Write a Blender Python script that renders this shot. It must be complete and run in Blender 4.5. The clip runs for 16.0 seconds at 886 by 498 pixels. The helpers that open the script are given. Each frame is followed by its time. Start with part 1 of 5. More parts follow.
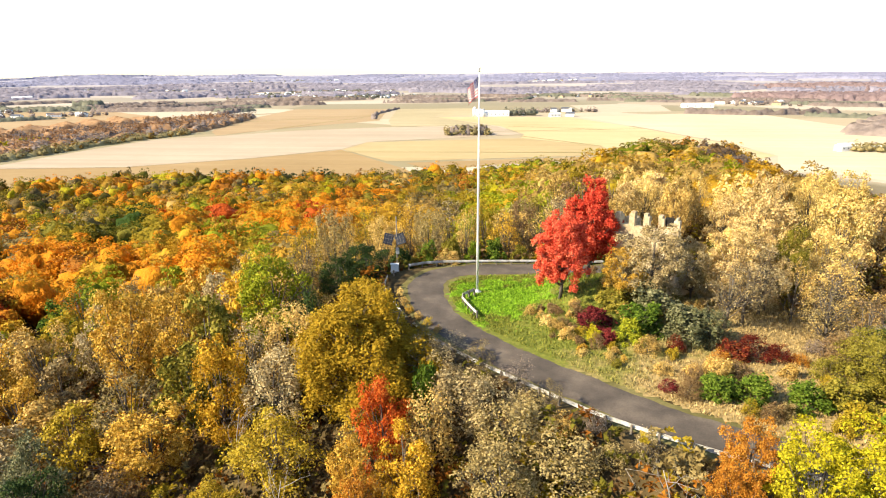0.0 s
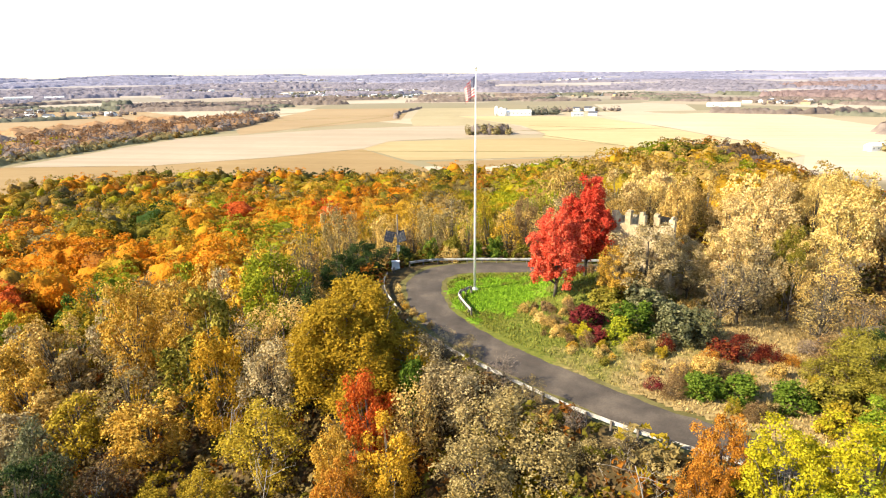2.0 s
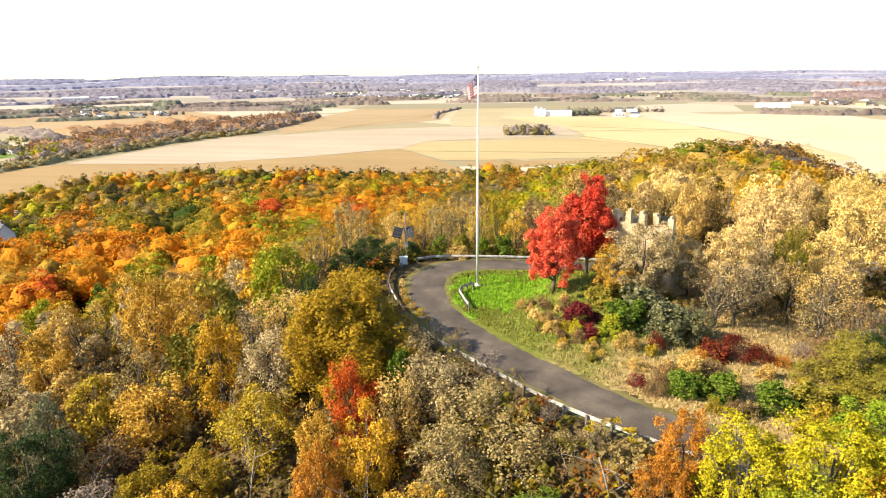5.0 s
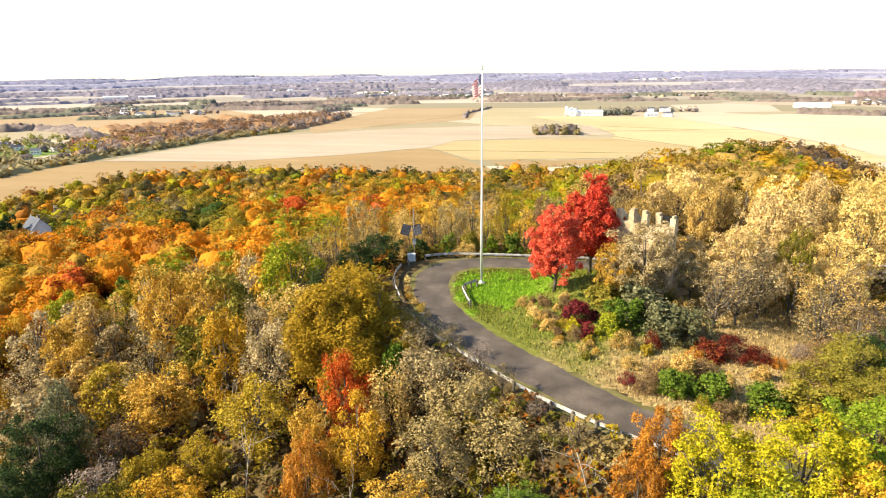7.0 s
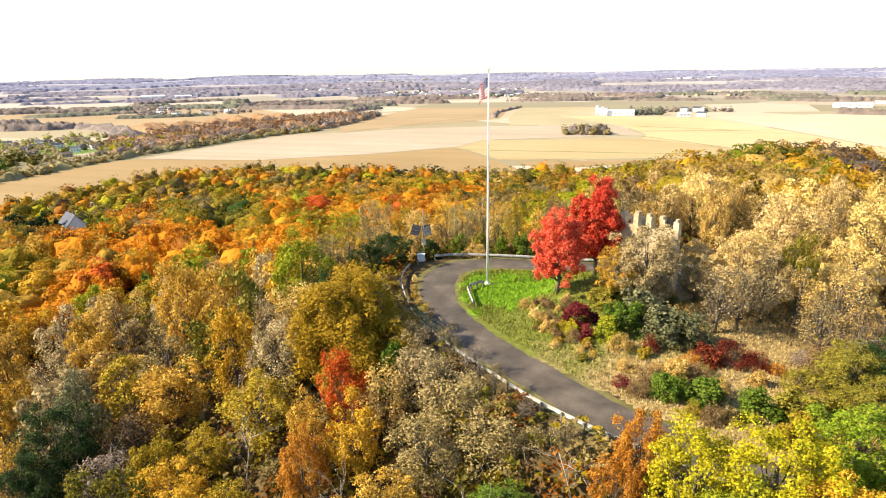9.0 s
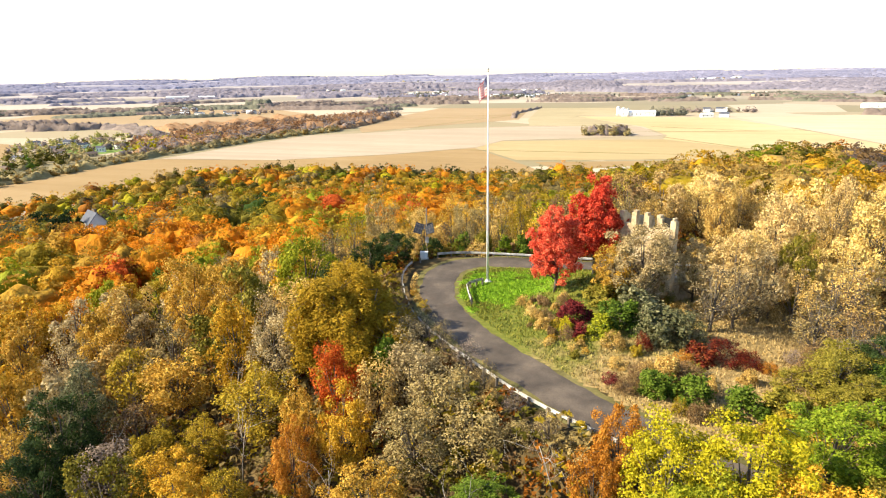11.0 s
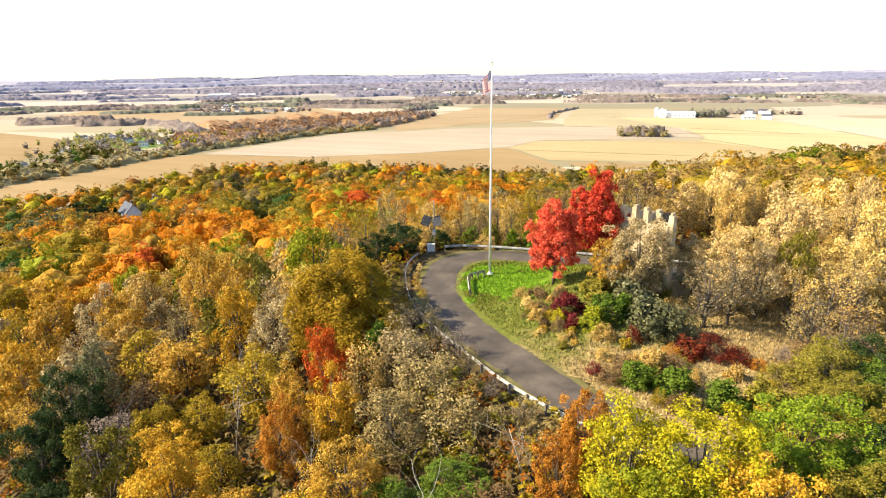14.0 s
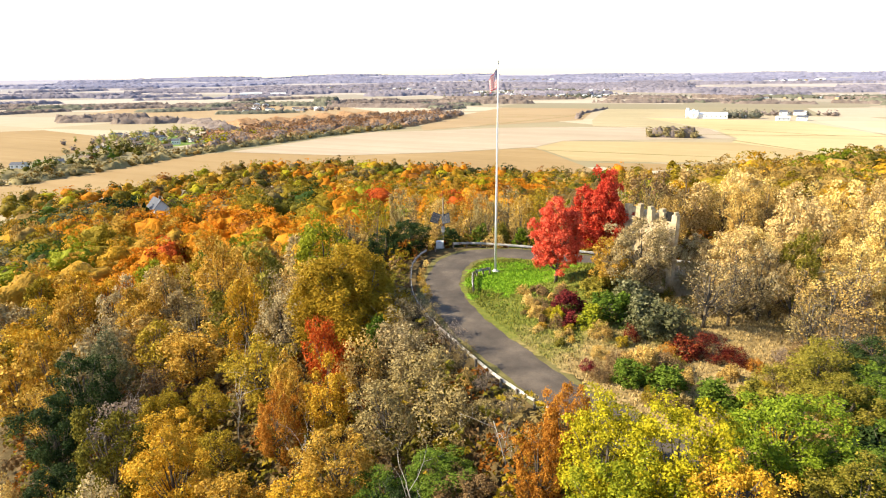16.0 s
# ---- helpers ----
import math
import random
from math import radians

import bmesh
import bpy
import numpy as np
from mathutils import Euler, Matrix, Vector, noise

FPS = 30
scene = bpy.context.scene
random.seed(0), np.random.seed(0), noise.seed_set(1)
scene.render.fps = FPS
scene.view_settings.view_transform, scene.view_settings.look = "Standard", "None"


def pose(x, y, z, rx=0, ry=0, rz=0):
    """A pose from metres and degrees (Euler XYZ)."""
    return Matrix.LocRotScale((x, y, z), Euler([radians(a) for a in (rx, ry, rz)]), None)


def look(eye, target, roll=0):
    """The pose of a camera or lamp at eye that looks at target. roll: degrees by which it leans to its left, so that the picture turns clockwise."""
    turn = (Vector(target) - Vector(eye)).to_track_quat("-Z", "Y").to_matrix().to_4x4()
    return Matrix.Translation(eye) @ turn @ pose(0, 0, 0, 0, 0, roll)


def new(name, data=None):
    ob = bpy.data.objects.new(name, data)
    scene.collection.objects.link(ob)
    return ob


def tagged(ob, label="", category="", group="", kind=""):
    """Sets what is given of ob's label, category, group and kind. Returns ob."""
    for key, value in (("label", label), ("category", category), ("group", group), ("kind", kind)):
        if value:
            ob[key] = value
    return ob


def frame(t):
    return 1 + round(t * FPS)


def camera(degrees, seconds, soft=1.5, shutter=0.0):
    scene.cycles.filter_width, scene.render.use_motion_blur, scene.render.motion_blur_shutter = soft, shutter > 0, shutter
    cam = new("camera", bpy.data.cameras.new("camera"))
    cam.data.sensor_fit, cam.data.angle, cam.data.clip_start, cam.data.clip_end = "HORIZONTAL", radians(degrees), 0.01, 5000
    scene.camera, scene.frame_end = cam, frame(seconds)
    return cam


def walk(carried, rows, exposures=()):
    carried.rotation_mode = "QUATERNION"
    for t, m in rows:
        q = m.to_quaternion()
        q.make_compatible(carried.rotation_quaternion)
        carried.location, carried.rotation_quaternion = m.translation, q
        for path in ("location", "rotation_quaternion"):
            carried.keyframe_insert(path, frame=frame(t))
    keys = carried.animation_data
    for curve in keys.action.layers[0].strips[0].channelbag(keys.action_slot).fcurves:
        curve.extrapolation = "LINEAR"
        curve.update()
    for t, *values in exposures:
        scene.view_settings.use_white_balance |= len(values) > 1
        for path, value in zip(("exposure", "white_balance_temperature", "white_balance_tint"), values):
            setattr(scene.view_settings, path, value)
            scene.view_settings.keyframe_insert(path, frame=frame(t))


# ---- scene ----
cam = camera(71.3, 16.0, soft=1.1)
PATH = [
    (0, (1.916, -1.323, 24.158), (1.691, 0.584, 23.597), -0.4),
    (0.5, (2.669, -1.414, 24.102), (2.433, 0.492, 23.542), -0.4),
    (1, (3.298, -1.487, 24.082), (3.044, 0.416, 23.521), -0.4),
    (1.5, (4.092, -1.623, 24.104), (3.813, 0.277, 23.544), -0.5),
    (2, (4.759, -1.739, 24.16), (4.462, 0.157, 23.598), -0.6),
    (2.5, (5.577, -1.837, 24.175), (5.257, 0.055, 23.613), -0.7),
    (3, (6.251, -1.938, 24.083), (5.913, -0.048, 23.523), -0.6),
    (3.5, (7.073, -2.043, 24.036), (6.714, -0.157, 23.475), -0.6),
    (4, (7.719, -2.137, 24.042), (7.339, -0.255, 23.481), -0.7),
    (6.5, (11.275, -2.415, 23.908), (10.782, -0.559, 23.349), -0.7),
    (7, (12.003, -2.41, 23.939), (11.487, -0.56, 23.379), -0.8),
    (7.5, (12.671, -2.421, 23.975), (12.136, -0.577, 23.414), -0.8),
    (8, (13.368, -2.459, 24.116), (12.805, -0.624, 23.555), -0.8),
    (8.5, (14.019, -2.445, 24.192), (13.438, -0.615, 23.631), -0.9),
    (9, (14.73, -2.471, 24.315), (14.124, -0.649, 23.754), -0.9),
    (11.5, (17.743, -2.435, 23.993), (17.063, -0.639, 23.436), -0.9),
    (12, (18.397, -2.433, 23.82), (17.701, -0.643, 23.263), -0.7),
    (12.5, (18.943, -2.398, 23.737), (18.231, -0.614, 23.18), -0.7),
    (13, (19.614, -2.34, 23.602), (18.884, -0.563, 23.046), -0.7),
    (13.5, (20.223, -2.243, 23.587), (19.476, -0.473, 23.03), -0.7),
    (14, (20.958, -2.191, 23.443), (20.188, -0.431, 22.886), -0.7),
    (14.5, (21.586, -2.17, 23.373), (20.799, -0.418, 22.816), -0.6),
    (15, (22.303, -2.08, 23.298), (21.501, -0.335, 22.741), -0.6),
    (15.5, (22.836, -2.022, 23.296), (22.02, -0.283, 22.738), -0.5),
    (16, (23.538, -1.873, 23.286), (22.689, -0.15, 22.729), -0.6),
]
walk(cam, [(t, look(eye, target, roll)) for t, eye, target, roll in PATH], exposures=((0, 1.25), (16, 1.25)))

# ---- world, sun ----
SUN_FROM = Vector((-0.90, -0.40, 0.0)).normalized()
SUN_UP = 36.0
world = bpy.data.worlds.new("sky")
scene.world = world
world.use_nodes = True
sky = world.node_tree.nodes.new("ShaderNodeTexSky")
sky.sky_type = "NISHITA"
sky.sun_disc = False
sky.sun_elevation = radians(SUN_UP)
sky.sun_rotation = math.atan2(SUN_FROM.x, SUN_FROM.y)
sky.dust_density = 0.25
sky.air_density = 1.0
sky.ozone_density = 1.0
world.node_tree.links.new(sky.outputs[0], world.node_tree.nodes["Background"].inputs[0])
world.node_tree.nodes["Background"].inputs[1].default_value = 0.115
lamp = bpy.data.lights.new("sun", "SUN")
lamp.energy, lamp.angle, lamp.color = 5.0, radians(0.5), (1.0, 0.87, 0.62)
sun = new("sun", lamp)
way = SUN_FROM * math.cos(radians(SUN_UP)) + Vector((0, 0, math.sin(radians(SUN_UP))))
sun.matrix_world = look(way * 300, (0, 0, 0))

# ---- materials ----


def nodes_of(name):
    m = bpy.data.materials.new(name)
    m.use_nodes = True
    t = m.node_tree
    return m, t, t.nodes["Principled BSDF"]


def ramp_node(t, fac, stops):
    r = t.nodes.new("ShaderNodeValToRGB")
    while len(r.color_ramp.elements) < len(stops):
        r.color_ramp.elements.new(0.5)
    for e, (p, c) in zip(r.color_ramp.elements, stops):
        e.position, e.color = p, (*c, 1)
    t.links.new(fac, r.inputs[0])
    return r.outputs[0]


def noise_node(t, scale, detail=4.0, rough=0.6, coords=None):
    n = t.nodes.new("ShaderNodeTexNoise")
    n.inputs["Scale"].default_value, n.inputs["Detail"].default_value, n.inputs["Roughness"].default_value = scale, detail, rough
    if coords is None:
        c = t.nodes.new("ShaderNodeTexCoord")
        coords = c.outputs["Object"]
    t.links.new(coords, n.inputs["Vector"])
    return n.outputs["Fac"]


def math_node(t, op, a, b):
    n = t.nodes.new("ShaderNodeMath")
    n.operation = op
    for i, v in enumerate((a, b)):
        if isinstance(v, (int, float)):
            n.inputs[i].default_value = v
        else:
            t.links.new(v, n.inputs[i])
    return n.outputs[0]


def mix_node(t, fac, a, b, mode="MIX"):
    n = t.nodes.new("ShaderNodeMix")
    n.data_type, n.blend_type = "RGBA", mode
    for i, v in ((0, fac), (6, a), (7, b)):
        if isinstance(v, (int, float)):
            n.inputs[i].default_value = v
        elif isinstance(v, tuple):
            n.inputs[i].default_value = (*v, 1)
        else:
            t.links.new(v, n.inputs[i])
    return n.outputs[2]


def bump(t, shader, height, strength=0.5, distance=0.05):
    b = t.nodes.new("ShaderNodeBump")
    b.inputs["Strength"].default_value, b.inputs["Distance"].default_value = strength, distance
    t.links.new(height, b.inputs["Height"])
    t.links.new(b.outputs[0], shader.inputs["Normal"])


def leaf_mat(name, dark, mid, light, through_it=0.2, size=0.55, single=0.62, fine=0.0):
    """Foliage: every leaf its own shade, every plant a little apart, light passing through."""
    m, t, p = nodes_of(name)
    info = t.nodes.new("ShaderNodeObjectInfo")
    geo = t.nodes.new("ShaderNodeNewGeometry")
    spot = noise_node(t, size, 2.0, 0.5)
    f = math_node(t, "ADD", math_node(t, "MULTIPLY", geo.outputs["Random Per Island"], single), math_node(t, "MULTIPLY", spot, 1.19 - single))
    f = math_node(t, "ADD", f, math_node(t, "MULTIPLY", math_node(t, "SUBTRACT", info.outputs["Random"], 0.5), 0.3))
    if fine:
        grain = noise_node(t, 0.75, 3.0, 0.65)
        f = math_node(t, "ADD", f, math_node(t, "MULTIPLY", math_node(t, "SUBTRACT", grain, 0.5), fine))
        bump(t, p, grain, 0.8, 0.9)
    # closed crowns get darker stops: shade between leaves put into the colour
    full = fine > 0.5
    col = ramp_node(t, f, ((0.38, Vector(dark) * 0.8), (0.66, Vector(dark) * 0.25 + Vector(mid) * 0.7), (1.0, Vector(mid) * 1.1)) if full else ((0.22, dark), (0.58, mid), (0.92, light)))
    p.inputs["Roughness"].default_value = 0.75
    p.inputs["Specular IOR Level"].default_value = 0.1
    t.links.new(col, p.inputs["Base Color"])
    tr = t.nodes.new("ShaderNodeBsdfTranslucent")
    t.links.new(col, tr.inputs["Color"])
    mx = t.nodes.new("ShaderNodeMixShader")
    mx.inputs[0].default_value = through_it
    t.links.new(p.outputs[0], mx.inputs[1])
    t.links.new(tr.outputs[0], mx.inputs[2])
    t.links.new(mx.outputs[0], t.nodes["Material Output"].inputs[0])
    return m


def surface(name, stops, scale, rough=0.8, metal=0.0, fine=None, depth=0.02, spec=0.3):
    """A weathered surface: large stains by one noise, grain by a finer one, relief from the grain."""
    m, t, p = nodes_of(name)
    big = noise_node(t, scale, 5.0, 0.6)
    small = noise_node(t, fine or scale * 12, 6.0, 0.7)
    f = math_node(t, "ADD", math_node(t, "MULTIPLY", big, 0.65), math_node(t, "MULTIPLY", small, 0.35))
    t.links.new(ramp_node(t, f, stops), p.inputs["Base Color"])
    p.inputs["Roughness"].default_value, p.inputs["Metallic"].default_value = rough, metal
    p.inputs["Specular IOR Level"].default_value = spec
    bump(t, p, small, 0.6, depth)
    return m


PALETTE = {
    "red": ("red_leaves", (0.40, 0.026, 0.014), (0.68, 0.085, 0.04), (0.84, 0.20, 0.10)),
    "scarlet": ("scarlet_leaves", (0.34, 0.04, 0.006), (0.58, 0.115, 0.016), (0.70, 0.23, 0.035)),
    "orange": ("orange_leaves", (0.38, 0.13, 0.006), (0.66, 0.26, 0.012), (0.78, 0.42, 0.035)),
    "rust": ("rust_leaves", (0.19, 0.065, 0.008), (0.42, 0.16, 0.016), (0.58, 0.28, 0.04)),
    "gold": ("gold_leaves", (0.28, 0.15, 0.010), (0.57, 0.325, 0.020), (0.78, 0.50, 0.06)),
    "amber": ("amber_leaves", (0.22, 0.12, 0.014), (0.49, 0.28, 0.030), (0.72, 0.46, 0.09)),
    "yellow": ("yellow_leaves", (0.24, 0.215, 0.008), (0.46, 0.385, 0.012), (0.63, 0.52, 0.03)),
    "lime": ("lime_leaves", (0.13, 0.155, 0.008), (0.27, 0.28, 0.012), (0.42, 0.40, 0.03)),
    "leafy": ("leafy_green_leaves", (0.085, 0.125, 0.008), (0.19, 0.26, 0.014), (0.32, 0.37, 0.03)),
    "green": ("green_leaves", (0.040, 0.075, 0.008), (0.10, 0.155, 0.014), (0.19, 0.25, 0.03)),
    "pine": ("pine_needles", (0.012, 0.024, 0.007), (0.028, 0.05, 0.012), (0.062, 0.09, 0.022)),
    "olive": ("olive_leaves", (0.15, 0.108, 0.008), (0.35, 0.245, 0.016), (0.54, 0.38, 0.04)),
    "bronze": ("bronze_leaves", (0.19, 0.115, 0.008), (0.345, 0.215, 0.013), (0.46, 0.30, 0.026)),
    "moss": ("moss_green_leaves", (0.085, 0.073, 0.010), (0.20, 0.17, 0.018), (0.35, 0.285, 0.045)),
    "tan": ("tan_leaves", (0.23, 0.138, 0.036), (0.50, 0.32, 0.082), (0.76, 0.53, 0.17)),
    "straw": ("straw_leaves", (0.33, 0.22, 0.055), (0.66, 0.46, 0.13), (0.86, 0.66, 0.26)),
    "grey": ("grey_leaves", (0.13, 0.09, 0.033), (0.28, 0.205, 0.072), (0.48, 0.365, 0.155)),
    "brown": ("brown_leaves", (0.10, 0.058, 0.022), (0.20, 0.12, 0.05), (0.34, 0.22, 0.10)),
    "maroon": ("maroon_leaves", (0.06, 0.008, 0.010), (0.14, 0.018, 0.020), (0.26, 0.04, 0.035)),
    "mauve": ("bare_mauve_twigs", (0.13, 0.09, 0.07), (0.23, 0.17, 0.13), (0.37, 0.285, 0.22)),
    # far brown, mauve and blue: distance haze put into the base colour
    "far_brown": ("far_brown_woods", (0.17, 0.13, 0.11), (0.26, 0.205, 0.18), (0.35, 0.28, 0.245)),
    "far_haze_mauve": ("far_haze_mauve_woods", (0.23, 0.208, 0.255), (0.285, 0.26, 0.315), (0.35, 0.32, 0.38)),
    "far_haze_blue": ("far_haze_blue_woods", (0.235, 0.235, 0.33), (0.29, 0.285, 0.395), (0.345, 0.34, 0.46)),
    "far_olive": ("far_olive_woods", (0.20, 0.165, 0.07), (0.34, 0.275, 0.125), (0.48, 0.38, 0.18)),
}
PALETTE["far_rust"] = ("far_rust_woods", (0.24, 0.135, 0.07), (0.35, 0.20, 0.105), (0.46, 0.28, 0.15))
PALETTE["ash"] = ("ash_tan_leaves", (0.19, 0.135, 0.060), (0.39, 0.29, 0.132), (0.62, 0.49, 0.255))
PALETTE["crimson"] = ("crimson_leaves", (0.06, 0.007, 0.006), (0.145, 0.019, 0.012), (0.32, 0.09, 0.025))
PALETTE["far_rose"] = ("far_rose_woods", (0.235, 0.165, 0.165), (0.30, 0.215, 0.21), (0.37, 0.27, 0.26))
PALETTE["sage"] = ("sage_leaves", (0.06, 0.062, 0.026), (0.14, 0.14, 0.06), (0.29, 0.27, 0.14))
PALETTE["far_lime"] = ("far_lime_woods", (0.20, 0.195, 0.05), (0.33, 0.31, 0.085), (0.46, 0.42, 0.14))
PALETTE["wheat"] = ("wheat_leaves", (0.29, 0.188, 0.070), (0.58, 0.40, 0.150), (0.84, 0.63, 0.285))
PALETTE["far_green"] = ("far_green_woods", (0.11, 0.11, 0.085), (0.16, 0.16, 0.12), (0.22, 0.215, 0.16))
LEAF = {k: leaf_mat(*v) for k, v in PALETTE.items() if "far" not in k}
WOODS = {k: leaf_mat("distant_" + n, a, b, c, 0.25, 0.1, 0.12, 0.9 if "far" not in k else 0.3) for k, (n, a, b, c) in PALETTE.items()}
LEAF["bronze"] = leaf_mat("willow_leaves", *PALETTE["bronze"][1:], 0.2, 0.4, 0.4)
BARK = surface("grey_brown_bark", ((0.25, (0.05, 0.04, 0.03)), (0.55, (0.13, 0.105, 0.08)), (0.85, (0.25, 0.22, 0.18))), 3.0, 0.9)
PALE_BARK = surface("pale_dead_bark", ((0.25, (0.22, 0.19, 0.16)), (0.55, (0.40, 0.36, 0.31)), (0.85, (0.56, 0.52, 0.46))), 3.0, 0.9)
STEEL = surface("galvanised_white_steel", ((0.36, (0.22, 0.20, 0.17)), (0.5, (0.45, 0.43, 0.40)), (0.68, (0.62, 0.60, 0.57))), 1.5, 0.5, 0.0)
TIMBER = surface("weathered_timber", ((0.3, (0.09, 0.07, 0.055)), (0.5, (0.20, 0.165, 0.13)), (0.8, (0.34, 0.30, 0.25))), 2.0, 0.9)
# near-black fill that paints the shade inside the ruin's last window
DARK_OPENING = surface("shaded_opening_fill", ((0.3, (0.008, 0.008, 0.008)), (0.5, (0.016, 0.014, 0.013)), (0.8, (0.035, 0.03, 0.028))), 2.0, 0.9)
POLE = surface("brushed_aluminium_pole", ((0.3, (0.62, 0.62, 0.62)), (0.5, (0.74, 0.74, 0.74)), (0.8, (0.82, 0.82, 0.82))), 0.7, 0.38, 0.35)
CONCRETE = surface("pale_concrete", ((0.3, (0.36, 0.34, 0.31)), (0.5, (0.50, 0.48, 0.44)), (0.8, (0.62, 0.60, 0.56))), 1.2, 0.9)
WHITE_PAINT = surface("white_paint", ((0.3, (0.70, 0.69, 0.67)), (0.5, (0.80, 0.80, 0.78)), (0.8, (0.84, 0.84, 0.83))), 0.6, 0.6)
GREY_METAL = surface("grey_metal_box", ((0.3, (0.26, 0.27, 0.28)), (0.5, (0.38, 0.39, 0.40)), (0.8, (0.48, 0.49, 0.50))), 1.5, 0.5, 0.3)
PANEL = surface("blue_black_panel_glass", ((0.3, (0.012, 0.015, 0.022)), (0.5, (0.022, 0.026, 0.038)), (0.8, (0.04, 0.046, 0.06))), 2.0, 0.6, 0.0, None, 0.001, 0.2)
STONE = surface("cream_limestone", ((0.33, (0.20, 0.145, 0.082)), (0.5, (0.43, 0.335, 0.205)), (0.68, (0.64, 0.53, 0.36))), 0.9, 0.9, 0.0, 5.0, 0.08)
SLATE = surface("blue_grey_shingles", ((0.3, (0.05, 0.056, 0.075)), (0.5, (0.085, 0.092, 0.12)), (0.8, (0.14, 0.15, 0.18))), 0.8, 0.8)
ROOF_BROWN = surface("brown_shingles", ((0.3, (0.10, 0.07, 0.055)), (0.5, (0.18, 0.13, 0.10)), (0.8, (0.27, 0.20, 0.16))), 0.5, 0.85)
ROOF_WHITE = surface("white_sheet_roof", ((0.3, (0.62, 0.62, 0.62)), (0.5, (0.74, 0.74, 0.74)), (0.8, (0.80, 0.80, 0.80))), 0.1, 0.5)
RED_BARN = surface("barn_red_boards", ((0.3, (0.20, 0.03, 0.025)), (0.5, (0.32, 0.05, 0.04)), (0.8, (0.40, 0.09, 0.07))), 0.4, 0.8)
GLASS = surface("dark_window_glass", ((0.3, (0.02, 0.025, 0.03)), (0.5, (0.035, 0.04, 0.05)), (0.8, (0.05, 0.06, 0.07))), 1.0, 0.08, 0.0, None, 0.001, 0.6)
ASPHALT = surface("worn_asphalt", ((0.33, (0.046, 0.037, 0.031)), (0.5, (0.086, 0.069, 0.056)), (0.66, (0.155, 0.123, 0.095))), 0.32, 0.9, 0.0, 9.0, 0.01)
VERGE = surface("verge_grass", ((0.3, (0.07, 0.064, 0.022)), (0.5, (0.135, 0.118, 0.042)), (0.72, (0.24, 0.20, 0.085))), 0.3, 0.95, 0.0, 5.0, 0.04, 0.1)
RED_CLOTH = surface("red_cloth", ((0.3, (0.30, 0.02, 0.028)), (0.5, (0.38, 0.03, 0.042)), (0.8, (0.44, 0.045, 0.06))), 1.0, 0.8)
WHITE_CLOTH = surface("white_cloth", ((0.3, (0.50, 0.49, 0.49)), (0.5, (0.58, 0.57, 0.57)), (0.8, (0.64, 0.64, 0.64))), 1.0, 0.8)
BLUE_CLOTH = surface("navy_cloth", ((0.3, (0.02, 0.025, 0.07)), (0.5, (0.03, 0.035, 0.10)), (0.8, (0.05, 0.05, 0.13))), 1.0, 0.8)


def field_mat(name, dark, mid, light, lines=0.0, turn=0.0):
    """Stubble or straw: broad drifts of shade, and the rows of the drill where lines is set."""
    m, t, p = nodes_of(name)
    big = noise_node(t, 0.006, 5.0, 0.6)
    small = noise_node(t, 0.09, 5.0, 0.7)
    f = math_node(t, "ADD", math_node(t, "MULTIPLY", big, 0.7), math_node(t, "MULTIPLY", small, 0.3))
    if lines:
        c = t.nodes.new("ShaderNodeTexCoord")
        mp = t.nodes.new("ShaderNodeMapping")
        mp.inputs["Rotation"].default_value = (0, 0, radians(turn))
        mp.inputs["Scale"].default_value = (0.002, 0.06, 1)
        t.links.new(c.outputs["Object"], mp.inputs["Vector"])
        f = math_node(t, "ADD", math_node(t, "MULTIPLY", f, 1 - lines), math_node(t, "MULTIPLY", noise_node(t, 1.0, 3.0, 0.6, mp.outputs[0]), lines))
    t.links.new(ramp_node(t, f, ((0.3, dark), (0.5, mid), (0.7, light))), p.inputs["Base Color"])
    p.inputs["Roughness"].default_value = 0.95
    p.inputs["Specular IOR Level"].default_value = 0.1
    return m


PALE = field_mat("pale_straw_field", (0.33, 0.26, 0.185), (0.39, 0.31, 0.225), (0.46, 0.375, 0.28), 0.4, 25)
TANF = field_mat("tan_stubble_field", (0.25, 0.165, 0.075), (0.31, 0.21, 0.10), (0.38, 0.265, 0.138), 0.35, -70)
ORANGEF = field_mat("orange_tan_stubble_field", (0.29, 0.20, 0.11), (0.345, 0.245, 0.138), (0.41, 0.30, 0.18), 0.35, 80)
YELLOWF = field_mat("yellow_straw_field", (0.40, 0.31, 0.155), (0.47, 0.37, 0.20), (0.55, 0.445, 0.265), 0.3, 10)
GOLDF = field_mat("golden_stubble_field", (0.33, 0.245, 0.12), (0.39, 0.295, 0.15), (0.46, 0.35, 0.19), 0.3, 80)
CREAM = field_mat("cream_straw_field", (0.42, 0.345, 0.225), (0.49, 0.41, 0.285), (0.56, 0.48, 0.35), 0.35, 40)
GREENF = field_mat("green_pasture", (0.29, 0.24, 0.14), (0.38, 0.31, 0.185), (0.47, 0.385, 0.25), 0.3, 35)
TURFF = field_mat("village_green", (0.12, 0.19, 0.04), (0.18, 0.26, 0.06), (0.26, 0.33, 0.09))
LINE = field_mat("dark_field_margin", (0.20, 0.17, 0.07), (0.27, 0.22, 0.09), (0.34, 0.28, 0.12))


